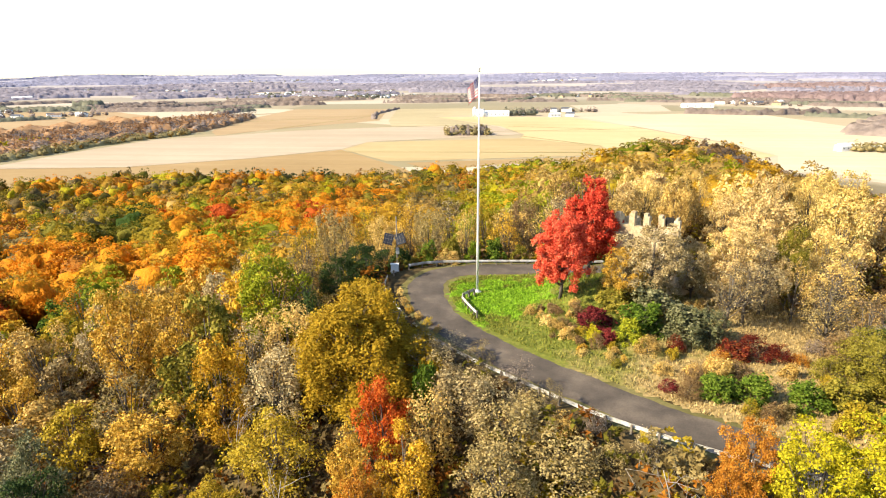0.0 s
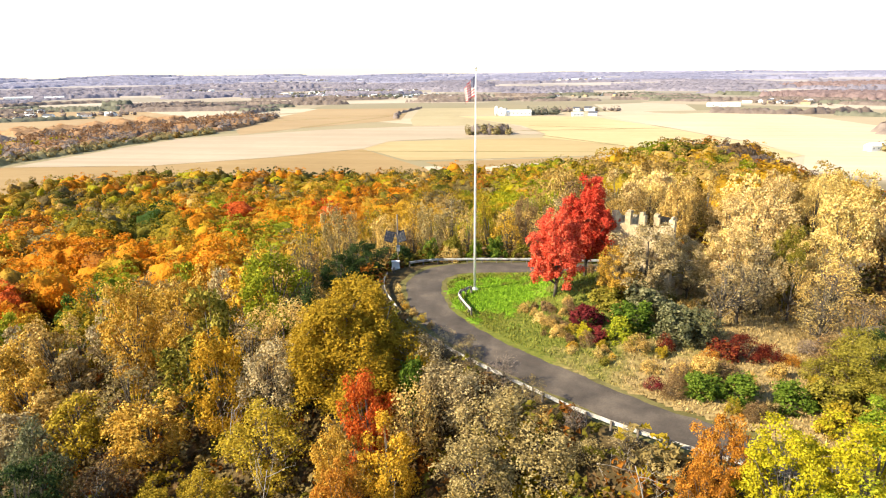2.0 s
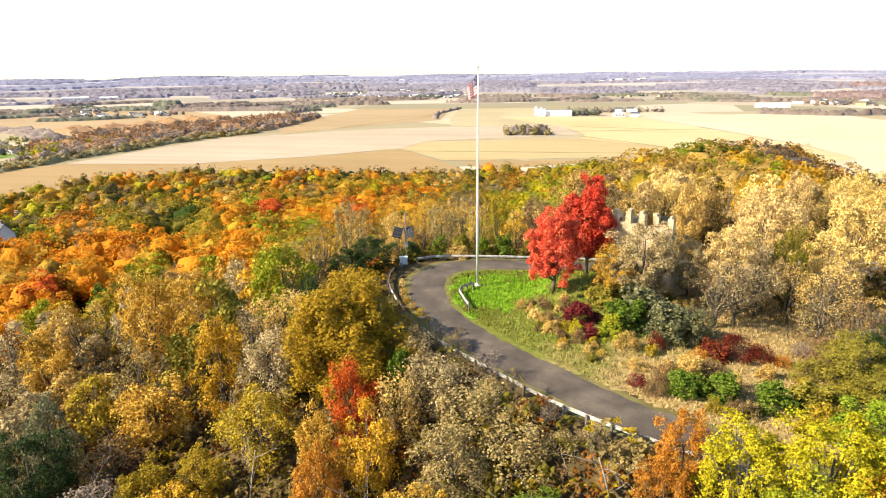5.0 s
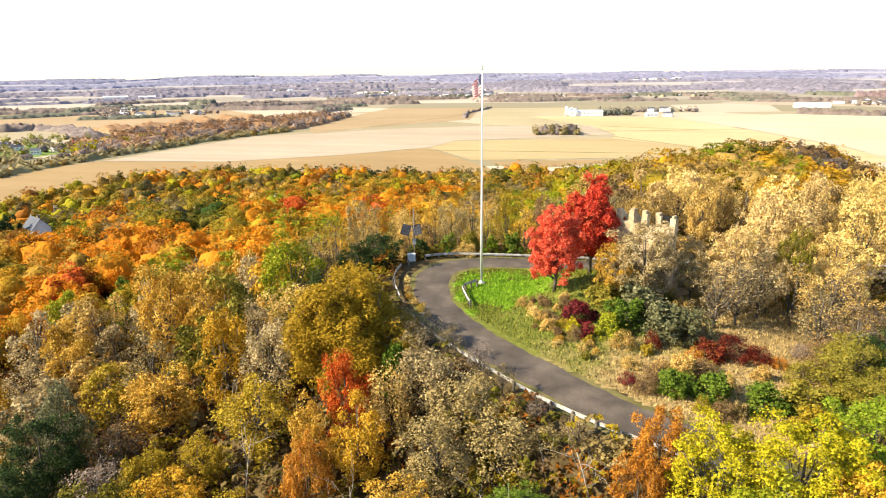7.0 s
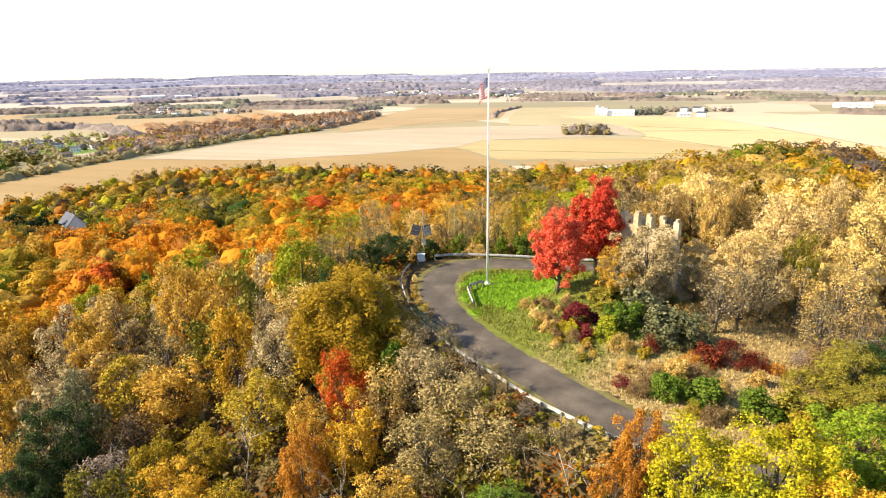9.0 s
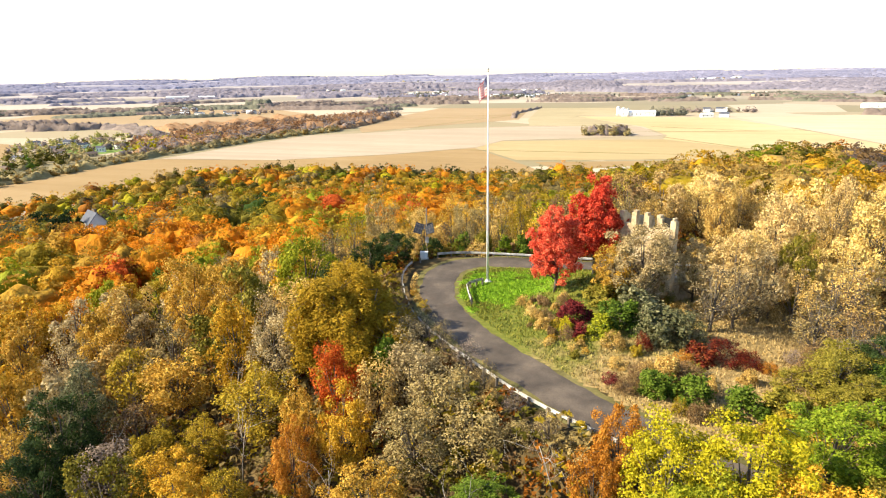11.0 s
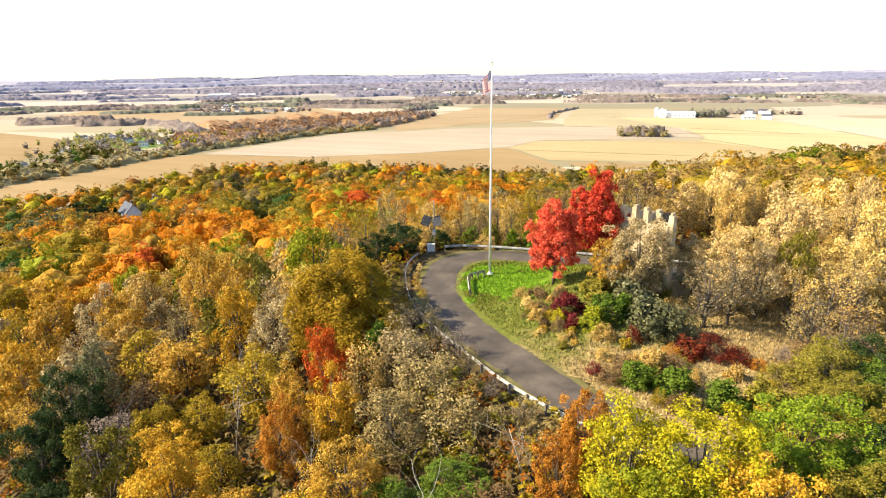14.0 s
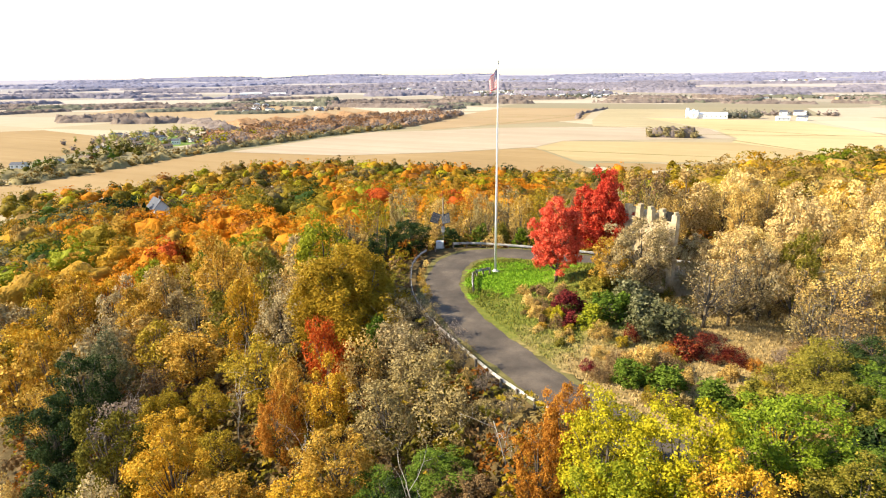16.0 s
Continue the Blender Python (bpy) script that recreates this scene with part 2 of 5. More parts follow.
def ground_mat():
    """Leaf litter and earth on the hill, grass and tilled land on the plain, haze mixed in with distance."""
    m, t, p = nodes_of("ground_earth")
    geo = t.nodes.new("ShaderNodeNewGeometry")
    sep = t.nodes.new("ShaderNodeSeparateXYZ")
    t.links.new(geo.outputs["Position"], sep.inputs[0])
    litter = ramp_node(t, noise_node(t, 0.5, 8.0, 0.7), ((0.25, (0.03, 0.022, 0.011)), (0.5, (0.085, 0.06, 0.026)), (0.75, (0.17, 0.115, 0.05))))
    vor = t.nodes.new("ShaderNodeTexVoronoi")
    vor.inputs["Scale"].default_value = 0.0042
    mp = t.nodes.new("ShaderNodeMapping")
    mp.inputs["Scale"].default_value = (0.75, 1.35, 0.0)
    t.links.new(geo.outputs["Position"], mp.inputs[0])
    t.links.new(mp.outputs[0], vor.inputs["Vector"])
    s2 = t.nodes.new("ShaderNodeSeparateColor")
    t.links.new(vor.outputs["Color"], s2.inputs[0])
    patches = ramp_node(t, s2.outputs[0], ((0.08, (0.24, 0.20, 0.12)), (0.3, (0.33, 0.27, 0.18)), (0.55, (0.43, 0.34, 0.24)), (0.8, (0.52, 0.43, 0.33))))
    patches = mix_node(t, math_node(t, "MULTIPLY", noise_node(t, 0.03, 5.0, 0.7), 0.5), patches, (0.28, 0.24, 0.12))
    # painted haze: the plain's colour turns blue-grey the farther it lies
    haze_mix = t.nodes.new("ShaderNodeMapRange")
    haze_mix.inputs[1].default_value, haze_mix.inputs[2].default_value, haze_mix.inputs[4].default_value = 1100.0, 4600.0, 0.8
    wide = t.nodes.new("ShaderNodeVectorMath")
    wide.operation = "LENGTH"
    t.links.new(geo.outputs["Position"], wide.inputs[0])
    t.links.new(wide.outputs["Value"], haze_mix.inputs[0])
    patches = mix_node(t, haze_mix.outputs[0], patches, (0.33, 0.33, 0.44))
    f = t.nodes.new("ShaderNodeMapRange")
    f.inputs[1].default_value, f.inputs[2].default_value = -53.5, -47.0
    t.links.new(sep.outputs[2], f.inputs[0])
    far = t.nodes.new("ShaderNodeMapRange")
    far.inputs[1].default_value, far.inputs[2].default_value = 500.0, 800.0
    t.links.new(sep.outputs[1], far.inputs[0])
    hill = math_node(t, "MULTIPLY", f.outputs[0], math_node(t, "SUBTRACT", 1.0, far.outputs[0]))
    t.links.new(mix_node(t, hill, patches, litter), p.inputs["Base Color"])
    p.inputs["Roughness"].default_value = 0.95
    p.inputs["Specular IOR Level"].default_value = 0.1
    bump(t, p, noise_node(t, 2.5, 6.0, 0.7), 0.7, 0.12)
    return m


def grass_mat(name, greens, olives, dries, blades):
    """Mown green near the flagpole, rough olive grass farther off, dry straw beyond, in ragged drifts."""
    m, t, p = nodes_of(name)
    geo = t.nodes.new("ShaderNodeNewGeometry")
    mp = t.nodes.new("ShaderNodeMapping")
    mp.inputs["Location"].default_value = (-0.10, -11.9, 0)
    mp.inputs["Scale"].default_value = (0.20, 0.19, 0)
    t.links.new(geo.outputs["Position"], mp.inputs["Vector"])
    ln = t.nodes.new("ShaderNodeVectorMath")
    ln.operation = "LENGTH"
    t.links.new(mp.outputs[0], ln.inputs[0])
    patch = noise_node(t, 0.33, 5.0, 0.7, geo.outputs["Position"])
    f = math_node(t, "ADD", math_node(t, "MULTIPLY", ln.outputs["Value"], 0.37), math_node(t, "MULTIPLY", math_node(t, "SUBTRACT", patch, 0.5), 1.9))
    fine = noise_node(t, 2.4, 5.0, 0.7, geo.outputs["Position"])
    if blades:
        fine = math_node(t, "ADD", math_node(t, "MULTIPLY", fine, 0.5), math_node(t, "MULTIPLY", geo.outputs["Random Per Island"], 0.5))
    tones = [ramp_node(t, fine, ((0.3, a), (0.72, b))) for a, b in (greens, olives, dries)]
    near = t.nodes.new("ShaderNodeMapRange")
    near.inputs[1].default_value, near.inputs[2].default_value = 0.34, 0.50
    t.links.new(f, near.inputs[0])
    far = t.nodes.new("ShaderNodeMapRange")
    far.inputs[1].default_value, far.inputs[2].default_value = 1.05, 1.65
    t.links.new(f, far.inputs[0])
    t.links.new(mix_node(t, far.outputs[0], mix_node(t, near.outputs[0], tones[0], tones[1]), tones[2]), p.inputs["Base Color"])
    p.inputs["Roughness"].default_value, p.inputs["Specular IOR Level"].default_value = 0.9, 0.15
    if not blades:
        bump(t, p, fine, 0.6, 0.06)
    return m


GRASS = grass_mat("hilltop_grass", ((0.085, 0.15, 0.010), (0.23, 0.39, 0.024)), ((0.075, 0.095, 0.014), (0.205, 0.205, 0.036)), ((0.19, 0.135, 0.055), (0.45, 0.325, 0.14)), False)
BLADES = grass_mat("grass_blades", ((0.10, 0.19, 0.010), (0.29, 0.48, 0.028)), ((0.10, 0.125, 0.016), (0.28, 0.27, 0.045)), ((0.21, 0.145, 0.055), (0.54, 0.395, 0.17)), True)
GROUND = ground_mat()

# ---- the lie of the land ----
PLAIN = -55.0
RAIL = [(30.0, 26.0), (24.0, 30.5), (19.0, 33.0), (14.6, 34.8), (8.4, 38.2), (2.6, 42.8), (-1.7, 46.4), (-6.0, 51.0), (-9.0, 55.6),
        (-11.9, 61.5), (-12.9, 66.3), (-11.9, 70.2), (-8.2, 73.0), (-1.0, 74.1), (6.0, 74.6), (13.0, 74.9), (24.0, 76.2), (46.0, 80.0)]
CREST = RAIL + [(62.0, 84.0), (80.0, 60.0), (62.0, 22.0), (40.0, 14.0)]
RIDGE = [(29, 86, -1), (36, 137, -7), (52, 207, -15.5), (74, 285, -16.5), (94, 345, -24)]
ROAD = [(27.0, 30.6), (20.5, 34.6), (14.2, 38.2), (8.0, 42.6), (1.7, 48.0), (-3.2, 53.1), (-6.4, 59.0), (-8.0, 65.0), (-6.6, 69.6), (-2.4, 72.0),
        (5.5, 72.7), (13.0, 72.8), (24.0, 73.9), (46.0, 77.6), (62.0, 80.0)]


def smooth(a, b, v):
    u = np.clip((v - a) / (b - a), 0, 1)
    return u * u * (3 - 2 * u)


def from_line(x, y, line):
    """Distance from a polyline, and how far along it the nearest place is (0 to segments)."""
    best, along = np.full(np.shape(x), 1e9), np.zeros(np.shape(x))
    for i in range(len(line) - 1):
        (ax, ay), (bx, by) = line[i][:2], line[i + 1][:2]
        ux, uy = bx - ax, by - ay
        u = np.clip(((x - ax) * ux + (y - ay) * uy) / (ux * ux + uy * uy), 0, 1)
        d = np.hypot(x - ax - u * ux, y - ay - u * uy)
        along = np.where(d < best, i + u, along)
        best = np.minimum(best, d)
    return best, along


def inside(x, y, ring):
    hit = np.zeros(np.shape(x), bool)
    for i in range(len(ring)):
        (ax, ay), (bx, by) = ring[i - 1][:2], ring[i][:2]
        hit ^= ((ay > y) != (by > y)) & (x < (bx - ax) * (y - ay) / (by - ay + 1e-12) + ax)
    return hit


def fall(s):
    s = np.maximum(s, 0)
    return 21 * (1 - np.exp(-s / 32)) + 0.045 * s + 30 * smooth(140, 300, s)


def height(x, y):
    """The ground's height: a flat crest with a mound, a ridge running off behind it, wooded slopes, the plain, far hills."""
    x, y = np.asarray(x, float), np.asarray(y, float)
    d, _ = from_line(x, y, CREST + CREST[:1])
    top = -fall(np.where(inside(x, y, CREST), 0, d - 1.0))
    dr, along = from_line(x, y, RIDGE)
    spine = np.interp(along, range(len(RIDGE)), [p[2] for p in RIDGE])
    h = np.maximum(top, spine - fall(dr - 20))
    h = h + 0.7 * np.sin(x * 0.11 + 1.3) * np.cos(y * 0.09) * smooth(3, 25, np.minimum(d, dr)) * (~inside(x, y, CREST))
    h = PLAIN + np.log1p(np.exp(np.clip((h - PLAIN) / 2.0, -30, 30))) * 2.0 - 0.02
    h = h + 2.3 * np.exp(-(((x - 10.5) / 5.6) ** 2 + ((y - 61) / 7.5) ** 2)) + 0.9 * np.exp(-(((x - 21) / 8) ** 2 + ((y - 59) / 9) ** 2))
    r = np.hypot(x, y)
    far = np.clip((r - 1900) / 3000, 0, 1)
    hills = 40 * far ** 1.2 + smooth(2300, 4200, r) * (4.0 * np.sin(x * 0.0023 + 0.8) * np.cos(y * 0.0017 - 0.4) + 3.0 * np.sin(x * 0.0061 + y * 0.003))
    return h + hills


def h_at(x, y):
    return float(height(np.array([x]), np.array([y]))[0])


# ---- builders ----


def mesh_of(name, verts, faces, material=None, smooth_it=False):
    me = bpy.data.meshes.new(name)
    verts = np.asarray(verts, np.float32)
    if isinstance(faces, np.ndarray):
        n, k = faces.shape
        me.vertices.add(len(verts))
        me.vertices.foreach_set("co", verts.ravel())
        me.loops.add(n * k)
        me.loops.foreach_set("vertex_index", faces.ravel().astype(np.int32))
        me.polygons.add(n)
        me.polygons.foreach_set("loop_start", np.arange(0, n * k, k, dtype=np.int32))
    else:
        me.from_pydata(verts.tolist(), [], faces)
    if material:
        me.materials.append(material)
    if smooth_it:
        me.polygons.foreach_set("use_smooth", np.ones(len(me.polygons), bool))
    me.update()
    return me


def part(name, bm, material, parent, label="", smooth_it=False):
    me = bpy.data.meshes.new(name)
    bm.to_mesh(me)
    bm.free()
    me.materials.append(material)
    if smooth_it:
        me.polygons.foreach_set("use_smooth", np.ones(len(me.polygons), bool))
    ob = new(name, me)
    ob.parent = parent
    if label:
        ob["label"] = label
    return ob


def thing(name, m, label, category, group="", kind=""):
    ob = new(name)
    ob.matrix_basis = m
    return tagged(ob, label, category, group, kind)


def box(bm, size, m=None, bevel=0.0):
    made = bmesh.ops.create_cube(bm, size=1.0, matrix=(m or Matrix()) @ Matrix.Diagonal((*size, 1)))
    if bevel:
        edges = list({e for v in made["verts"] for e in v.link_edges})
        bmesh.ops.bevel(bm, geom=edges, offset=bevel, segments=1, affect="EDGES")
    return bm


def tube(points, radii, sides=6, close=True):
    """Vertices and faces of a tapered pipe along the points."""
    pts = np.array(points, float)
    verts, faces = [], []
    ref = np.array((0.31, 0.17, 0.93))
    for i, p in enumerate(pts):
        d = pts[min(i + 1, len(pts) - 1)] - pts[max(i - 1, 0)]
        d = d / (np.linalg.norm(d) + 1e-9)
        a = np.cross(d, ref if abs(d @ ref) < 0.95 else np.array((1.0, 0, 0)))
        a /= np.linalg.norm(a)
        b = np.cross(d, a)
        for k in range(sides):
            w = 2 * math.pi * k / sides
            verts.append(p + radii[i] * (math.cos(w) * a + math.sin(w) * b))
    for i in range(len(pts) - 1):
        for k in range(sides):
            j = (k + 1) % sides
            faces.append((i * sides + k, i * sides + j, (i + 1) * sides + j, (i + 1) * sides + k))
    if close:
        faces.append(tuple(range((len(pts) - 1) * sides, len(pts) * sides)))
        faces.append(tuple(reversed(range(sides))))
    return verts, faces


def tubes_mesh(name, pipes, material):
    verts, faces = [], []
    for points, radii, sides in pipes:
        v, f = tube(points, radii, sides)
        faces += [tuple(i + len(verts) for i in q) for q in f]
        verts += v
    return mesh_of(name, verts, faces, material, True)


def drape(name, ring, lift, step, material, label, category, kind="structure", margin=None):
    """A sheet laid on the ground inside a closed outline."""
    xs, ys = [p[0] for p in ring], [p[1] for p in ring]
    gx, gy = np.arange(min(xs) - step, max(xs) + 2 * step, step), np.arange(min(ys) - step, max(ys) + 2 * step, step)
    X, Y = np.meshgrid(gx, gy)
    wob = 0.5 * step * np.sin(X * 3.1 + Y * 1.7)
    cx, cy = X[:-1, :-1] + step / 2, Y[:-1, :-1] + step / 2
    keep = inside(cx + wob[:-1, :-1], cy, ring)
    Z = height(X, Y) + lift
    n = len(gx)
    verts = np.stack((X.ravel(), Y.ravel(), Z.ravel()), 1)
    faces = [(j * n + i, j * n + i + 1, (j + 1) * n + i + 1, (j + 1) * n + i) for j, i in zip(*np.nonzero(keep))]
    used = sorted({k for f in faces for k in f})
    back = {k: i for i, k in enumerate(used)}
    ob = new(name, mesh_of(name, verts[used], [tuple(back[k] for k in f) for f in faces], material, True))
    return tagged(ob, label, category, "", kind)


# ---- ground, road, fields ----


def ground_sheet():
    rings = np.concatenate((np.linspace(0, 150, 90)[1:], 150 * (4950 / 150) ** np.linspace(0, 1, 90)[1:]))
    turns = np.linspace(0, 2 * math.pi, 360, endpoint=False)
    R, A = np.meshgrid(rings, turns, indexing="ij")
    X, Y = 8 + R * np.sin(A), 50 + R * np.cos(A)
    verts = np.concatenate(([[8, 50, h_at(8, 50)]], np.stack((X.ravel(), Y.ravel(), height(X, Y).ravel()), 1)))
    n = len(turns)
    faces = [(0, 1 + (k + 1) % n, 1 + k) for k in range(n)]
    for i in range(len(rings) - 1):
        for k in range(n):
            a, b = 1 + i * n + k, 1 + i * n + (k + 1) % n
            faces.append((a, b, b + n, a + n))
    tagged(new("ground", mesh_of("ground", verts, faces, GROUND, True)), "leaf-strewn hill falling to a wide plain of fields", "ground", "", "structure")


def curve_points(line, step):
    """Evenly spaced places along a smooth curve through the line's points."""
    p = np.array(line, float)
    q = np.concatenate((2 * p[:1] - p[1:2], p, 2 * p[-1:] - p[-2:-1]))
    out = []
    for i in range(1, len(q) - 2):
        for u in np.linspace(0, 1, 16, endpoint=False):
            out.append(0.5 * (2 * q[i] + (q[i + 1] - q[i - 1]) * u + (2 * q[i - 1] - 5 * q[i] + 4 * q[i + 1] - q[i + 2]) * u * u
                              + (3 * q[i] - q[i - 1] - 3 * q[i + 1] + q[i + 2]) * u ** 3))
    out = np.array(out + [p[-1]])
    s = np.concatenate(([0], np.cumsum(np.linalg.norm(np.diff(out, axis=0), axis=1))))
    at = np.arange(0, s[-1], step)
    return np.stack((np.interp(at, s, out[:, 0]), np.interp(at, s, out[:, 1])), 1)


def ribbon(name, line, half, lift, material, label, category, wander=0.0):
    c = curve_points(line, 0.6)
    d = np.gradient(c, axis=0)
    d /= np.linalg.norm(d, axis=1)[:, None]
    side = np.stack((d[:, 1], -d[:, 0]), 1)
    cols = np.linspace(-1, 1, 9)
    faces = []
    U = np.tile(cols, (len(c), 1))
    w = half * U + wander * (0.5 * np.sin(np.arange(len(c))[:, None] * 0.29 + 9 * U) + 0.35 * np.sin(np.arange(len(c))[:, None] * 0.71 + 5 * U) + 0.3 * np.sin(np.arange(len(c))[:, None] * 1.63 + 2 * U)) * np.abs(U) ** 6
    X, Y = c[:, :1] + side[:, :1] * w, c[:, 1:] + side[:, 1:] * w
    verts = np.stack((X, Y, height(X, Y) + lift + 0.05 * (1 - U * U)), 2).reshape(-1, 3)
    for i in range(len(c) - 1):
        for k in range(8):
            a = i * 9 + k
            faces.append((a, a + 1, a + 10, a + 9))
    return tagged(new(name, mesh_of(name, verts, faces, material, True)), label, category, "", "structure")


ground_sheet()
ribbon("verge", ROAD, 2.75, 0.03, VERGE, "dry yellow-green grass verge along the lane", "verge", 0.34)
ribbon("road", ROAD, 1.98, 0.07, ASPHALT, "worn grey asphalt lane looping round the mound", "road", 0.2)


def field(name, ring, material, label, lift=0.15):
    verts = [(x, y, PLAIN + lift) for x, y in ring]
    tagged(new(name, mesh_of(name, verts, [tuple(range(len(ring)))], material)), label, "field", "", "structure")


field("field_1", [(-450, 470), (-440, 600), (-425, 700), (-372, 735), (-290, 815), (-173, 872), (-25, 890), (8, 780), (-60, 742), (-164, 690), (-176, 622), (-244, 550), (-330, 490)], PALE, "pale straw-coloured harvested field")
field("field_2", [(-464, 200), (-468, 330), (-464, 440), (-452, 468), (-330, 488), (-243, 547), (-175, 617), (-88, 498), (-60, 440), (-150, 400), (-300, 350), (-360, 250), (-360, 160)], TANF, "brown stubble field at the foot of the hill")
field("field_3", [(-174, 620), (-164, 684), (6, 736), (90, 664), (100, 604), (62, 588), (-96, 542), (-112, 540)], GOLDF, "golden-tan stubble field")
field("field_12", [(-94, 532), (62, 579), (101, 594), (120, 480), (14, 440), (-40, 440), (-72, 500)], TANF, "brown stubble strip at the wood's edge")
field("field_4", [(-137, 1066), (-60, 1064), (90, 1062), (172, 862), (228, 690), (240, 600), (130, 480), (102, 600), (91, 664), (8, 736), (12, 782), (-20, 892)], YELLOWF, "yellow straw field before the white farm")
field("field_5", [(108, 1064), (286, 1150), (420, 1120), (470, 760), (330, 500), (240, 440), (180, 440), (242, 600), (232, 690), (178, 864)], CREAM, "pale cream harvested field")
field("field_6", [(-440, 895), (-452, 1262), (-259, 1274), (-216, 986), (-330, 832), (-372, 745), (-400, 790)], ORANGEF, "tan stubble field with a dark boundary line")
field("field_7", [(-200, 985), (-240, 1274), (-90, 1300), (-60, 1120), (-140, 1075), (-30, 896), (-175, 880)], GREENF, "patchy green and straw pasture")
field("field_8", [(-555, 310), (-613, 436), (-705, 524), (-900, 560), (-1000, 430), (-780, 300), (-620, 230)], TANF, "tan stubble field beside the village")
field("field_9", [(-720, 760), (-1150, 780), (-1350, 1120), (-800, 1180), (-640, 1060)], ORANGEF, "tan stubble field beyond the woods")
field("field_10", [(330, 430), (480, 700), (640, 640), (560, 400)], GREENF, "green pasture at the field's edge")
field("field_11", [(-545, 480), (-530, 560), (-575, 600), (-640, 570), (-630, 480)], TURFF, "bright green mown grass in the village", 0.2)
ribbon_rows = [((-330, 840), (-236, 1110)), ((-445, 930), (-236, 1110)), ((-174, 600), (80, 612)), ((-88, 800), (170, 862)), ((8, 760), (91, 664)), ((-10, 892), (120, 850))]
for i, ((ax, ay), (bx, by)) in enumerate(ribbon_rows):
    d = Vector((bx - ax, by - ay)).normalized()
    n = Vector((-d.y, d.x)) * 1.6
    field("trim_%d" % (i + 1), [(ax - n.x, ay - n.y), (bx - n.x, by - n.y), (bx + n.x, by + n.y), (ax + n.x, ay + n.y)], LINE, "dark grassy margin between fields", 0.3)
MOUND = [(-3.4, 56.7), (-4.5, 61.0), (-5.2, 66.0), (-4.0, 69.2), (2, 70.2), (5.5, 69.0), (5.6, 64), (4.4, 59.5), (3.0, 56.0), (0.6, 53.6)]
MEADOW = [(10.2, 45.6), (9.4, 52), (11.4, 60), (12.2, 70.2), (24, 71), (40, 73), (42, 56), (38, 45), (30, 38), (23, 37), (15, 42.0)]
TURF = [(-3.5, 56.6), (-4.7, 61.0), (-5.4, 66.0), (-4.2, 69.3), (2, 70.2), (13, 70.4), (24, 71), (40, 73), (42, 56), (38, 45), (30, 37), (23, 36.2), (14.8, 40.8), (9.8, 44.2), (6.0, 46.6), (1.2, 50.9)]
drape("lawn", TURF, 0.06, 0.5, GRASS, "green mown grass fading to dry straw on the mound", "grass")

# ---- trees ----
rng = np.random.default_rng(7)


def unit(v):
    return v / (np.linalg.norm(v, axis=-1, keepdims=True) + 1e-9)


def leaves(centres, size, r, out=None, corners=4):
    """A small leaf spray at every centre: a bent diamond, or a triangle for far woods."""
    n = len(centres)
    nrm = unit(r.normal(size=(n, 3)) * 0.75 + np.array((0, 0, 0.35)) + (0 if out is None else 1.1 * out))
    a = unit(np.cross(nrm, r.normal(size=(n, 3))))
    b = np.cross(nrm, a)
    s = (size * r.uniform(0.6, 1.35, n))[:, None]
    if corners == 4:
        v = np.stack((centres - a * s * 0.5, centres + b * s * 0.34 - nrm * s * 0.1, centres + a * s * 0.55, centres - b * s * 0.34 + nrm * s * 0.06), 1)
    else:
        v = np.stack((centres - a * s * 0.5 - b * s * 0.3, centres + a * s * 0.5 - b * s * 0.3, centres + b * s * 0.55), 1)
    return v.reshape(-1, 3), np.arange(n * corners).reshape(n, corners)


def tips(shape, count, R, low, H, r, seed, fill=0.55):
    """Ends of the boughs: places in the crown's shell, with lumps and hollows."""
    d = unit(r.normal(size=(count, 3)))
    lump = np.array([0.78 + 0.42 * noise.noise(Vector(v) * 1.9 + Vector((seed * 3.7, seed, 0))) for v in d.tolist()])
    rad = lump * (fill + (1 - fill) * r.uniform(0, 1, count) ** 0.5)
    half = (H - low) / 2
    if shape == "dome":
        d[:, 2] = np.abs(d[:, 2]) * 1.0
        p = d * rad[:, None] * np.array((R, R, H - low)) + np.array((0, 0, low))
    else:
        p = d * rad[:, None] * np.array((R, R, half)) + np.array((0, 0, low + half))
        if shape == "egg":
            u = (p[:, 2] - low) / (H - low)
            p[:, :2] *= (1.10 - 0.42 * np.clip(u, 0, 1) ** 1.8)[:, None]
    p[:, :2] *= R / np.percentile(np.hypot(p[:, 0], p[:, 1]), 95)
    p[:, 2] = low + (p[:, 2] - p[:, 2].min()) * (H - low) / (p[:, 2].max() - p[:, 2].min())
    return p


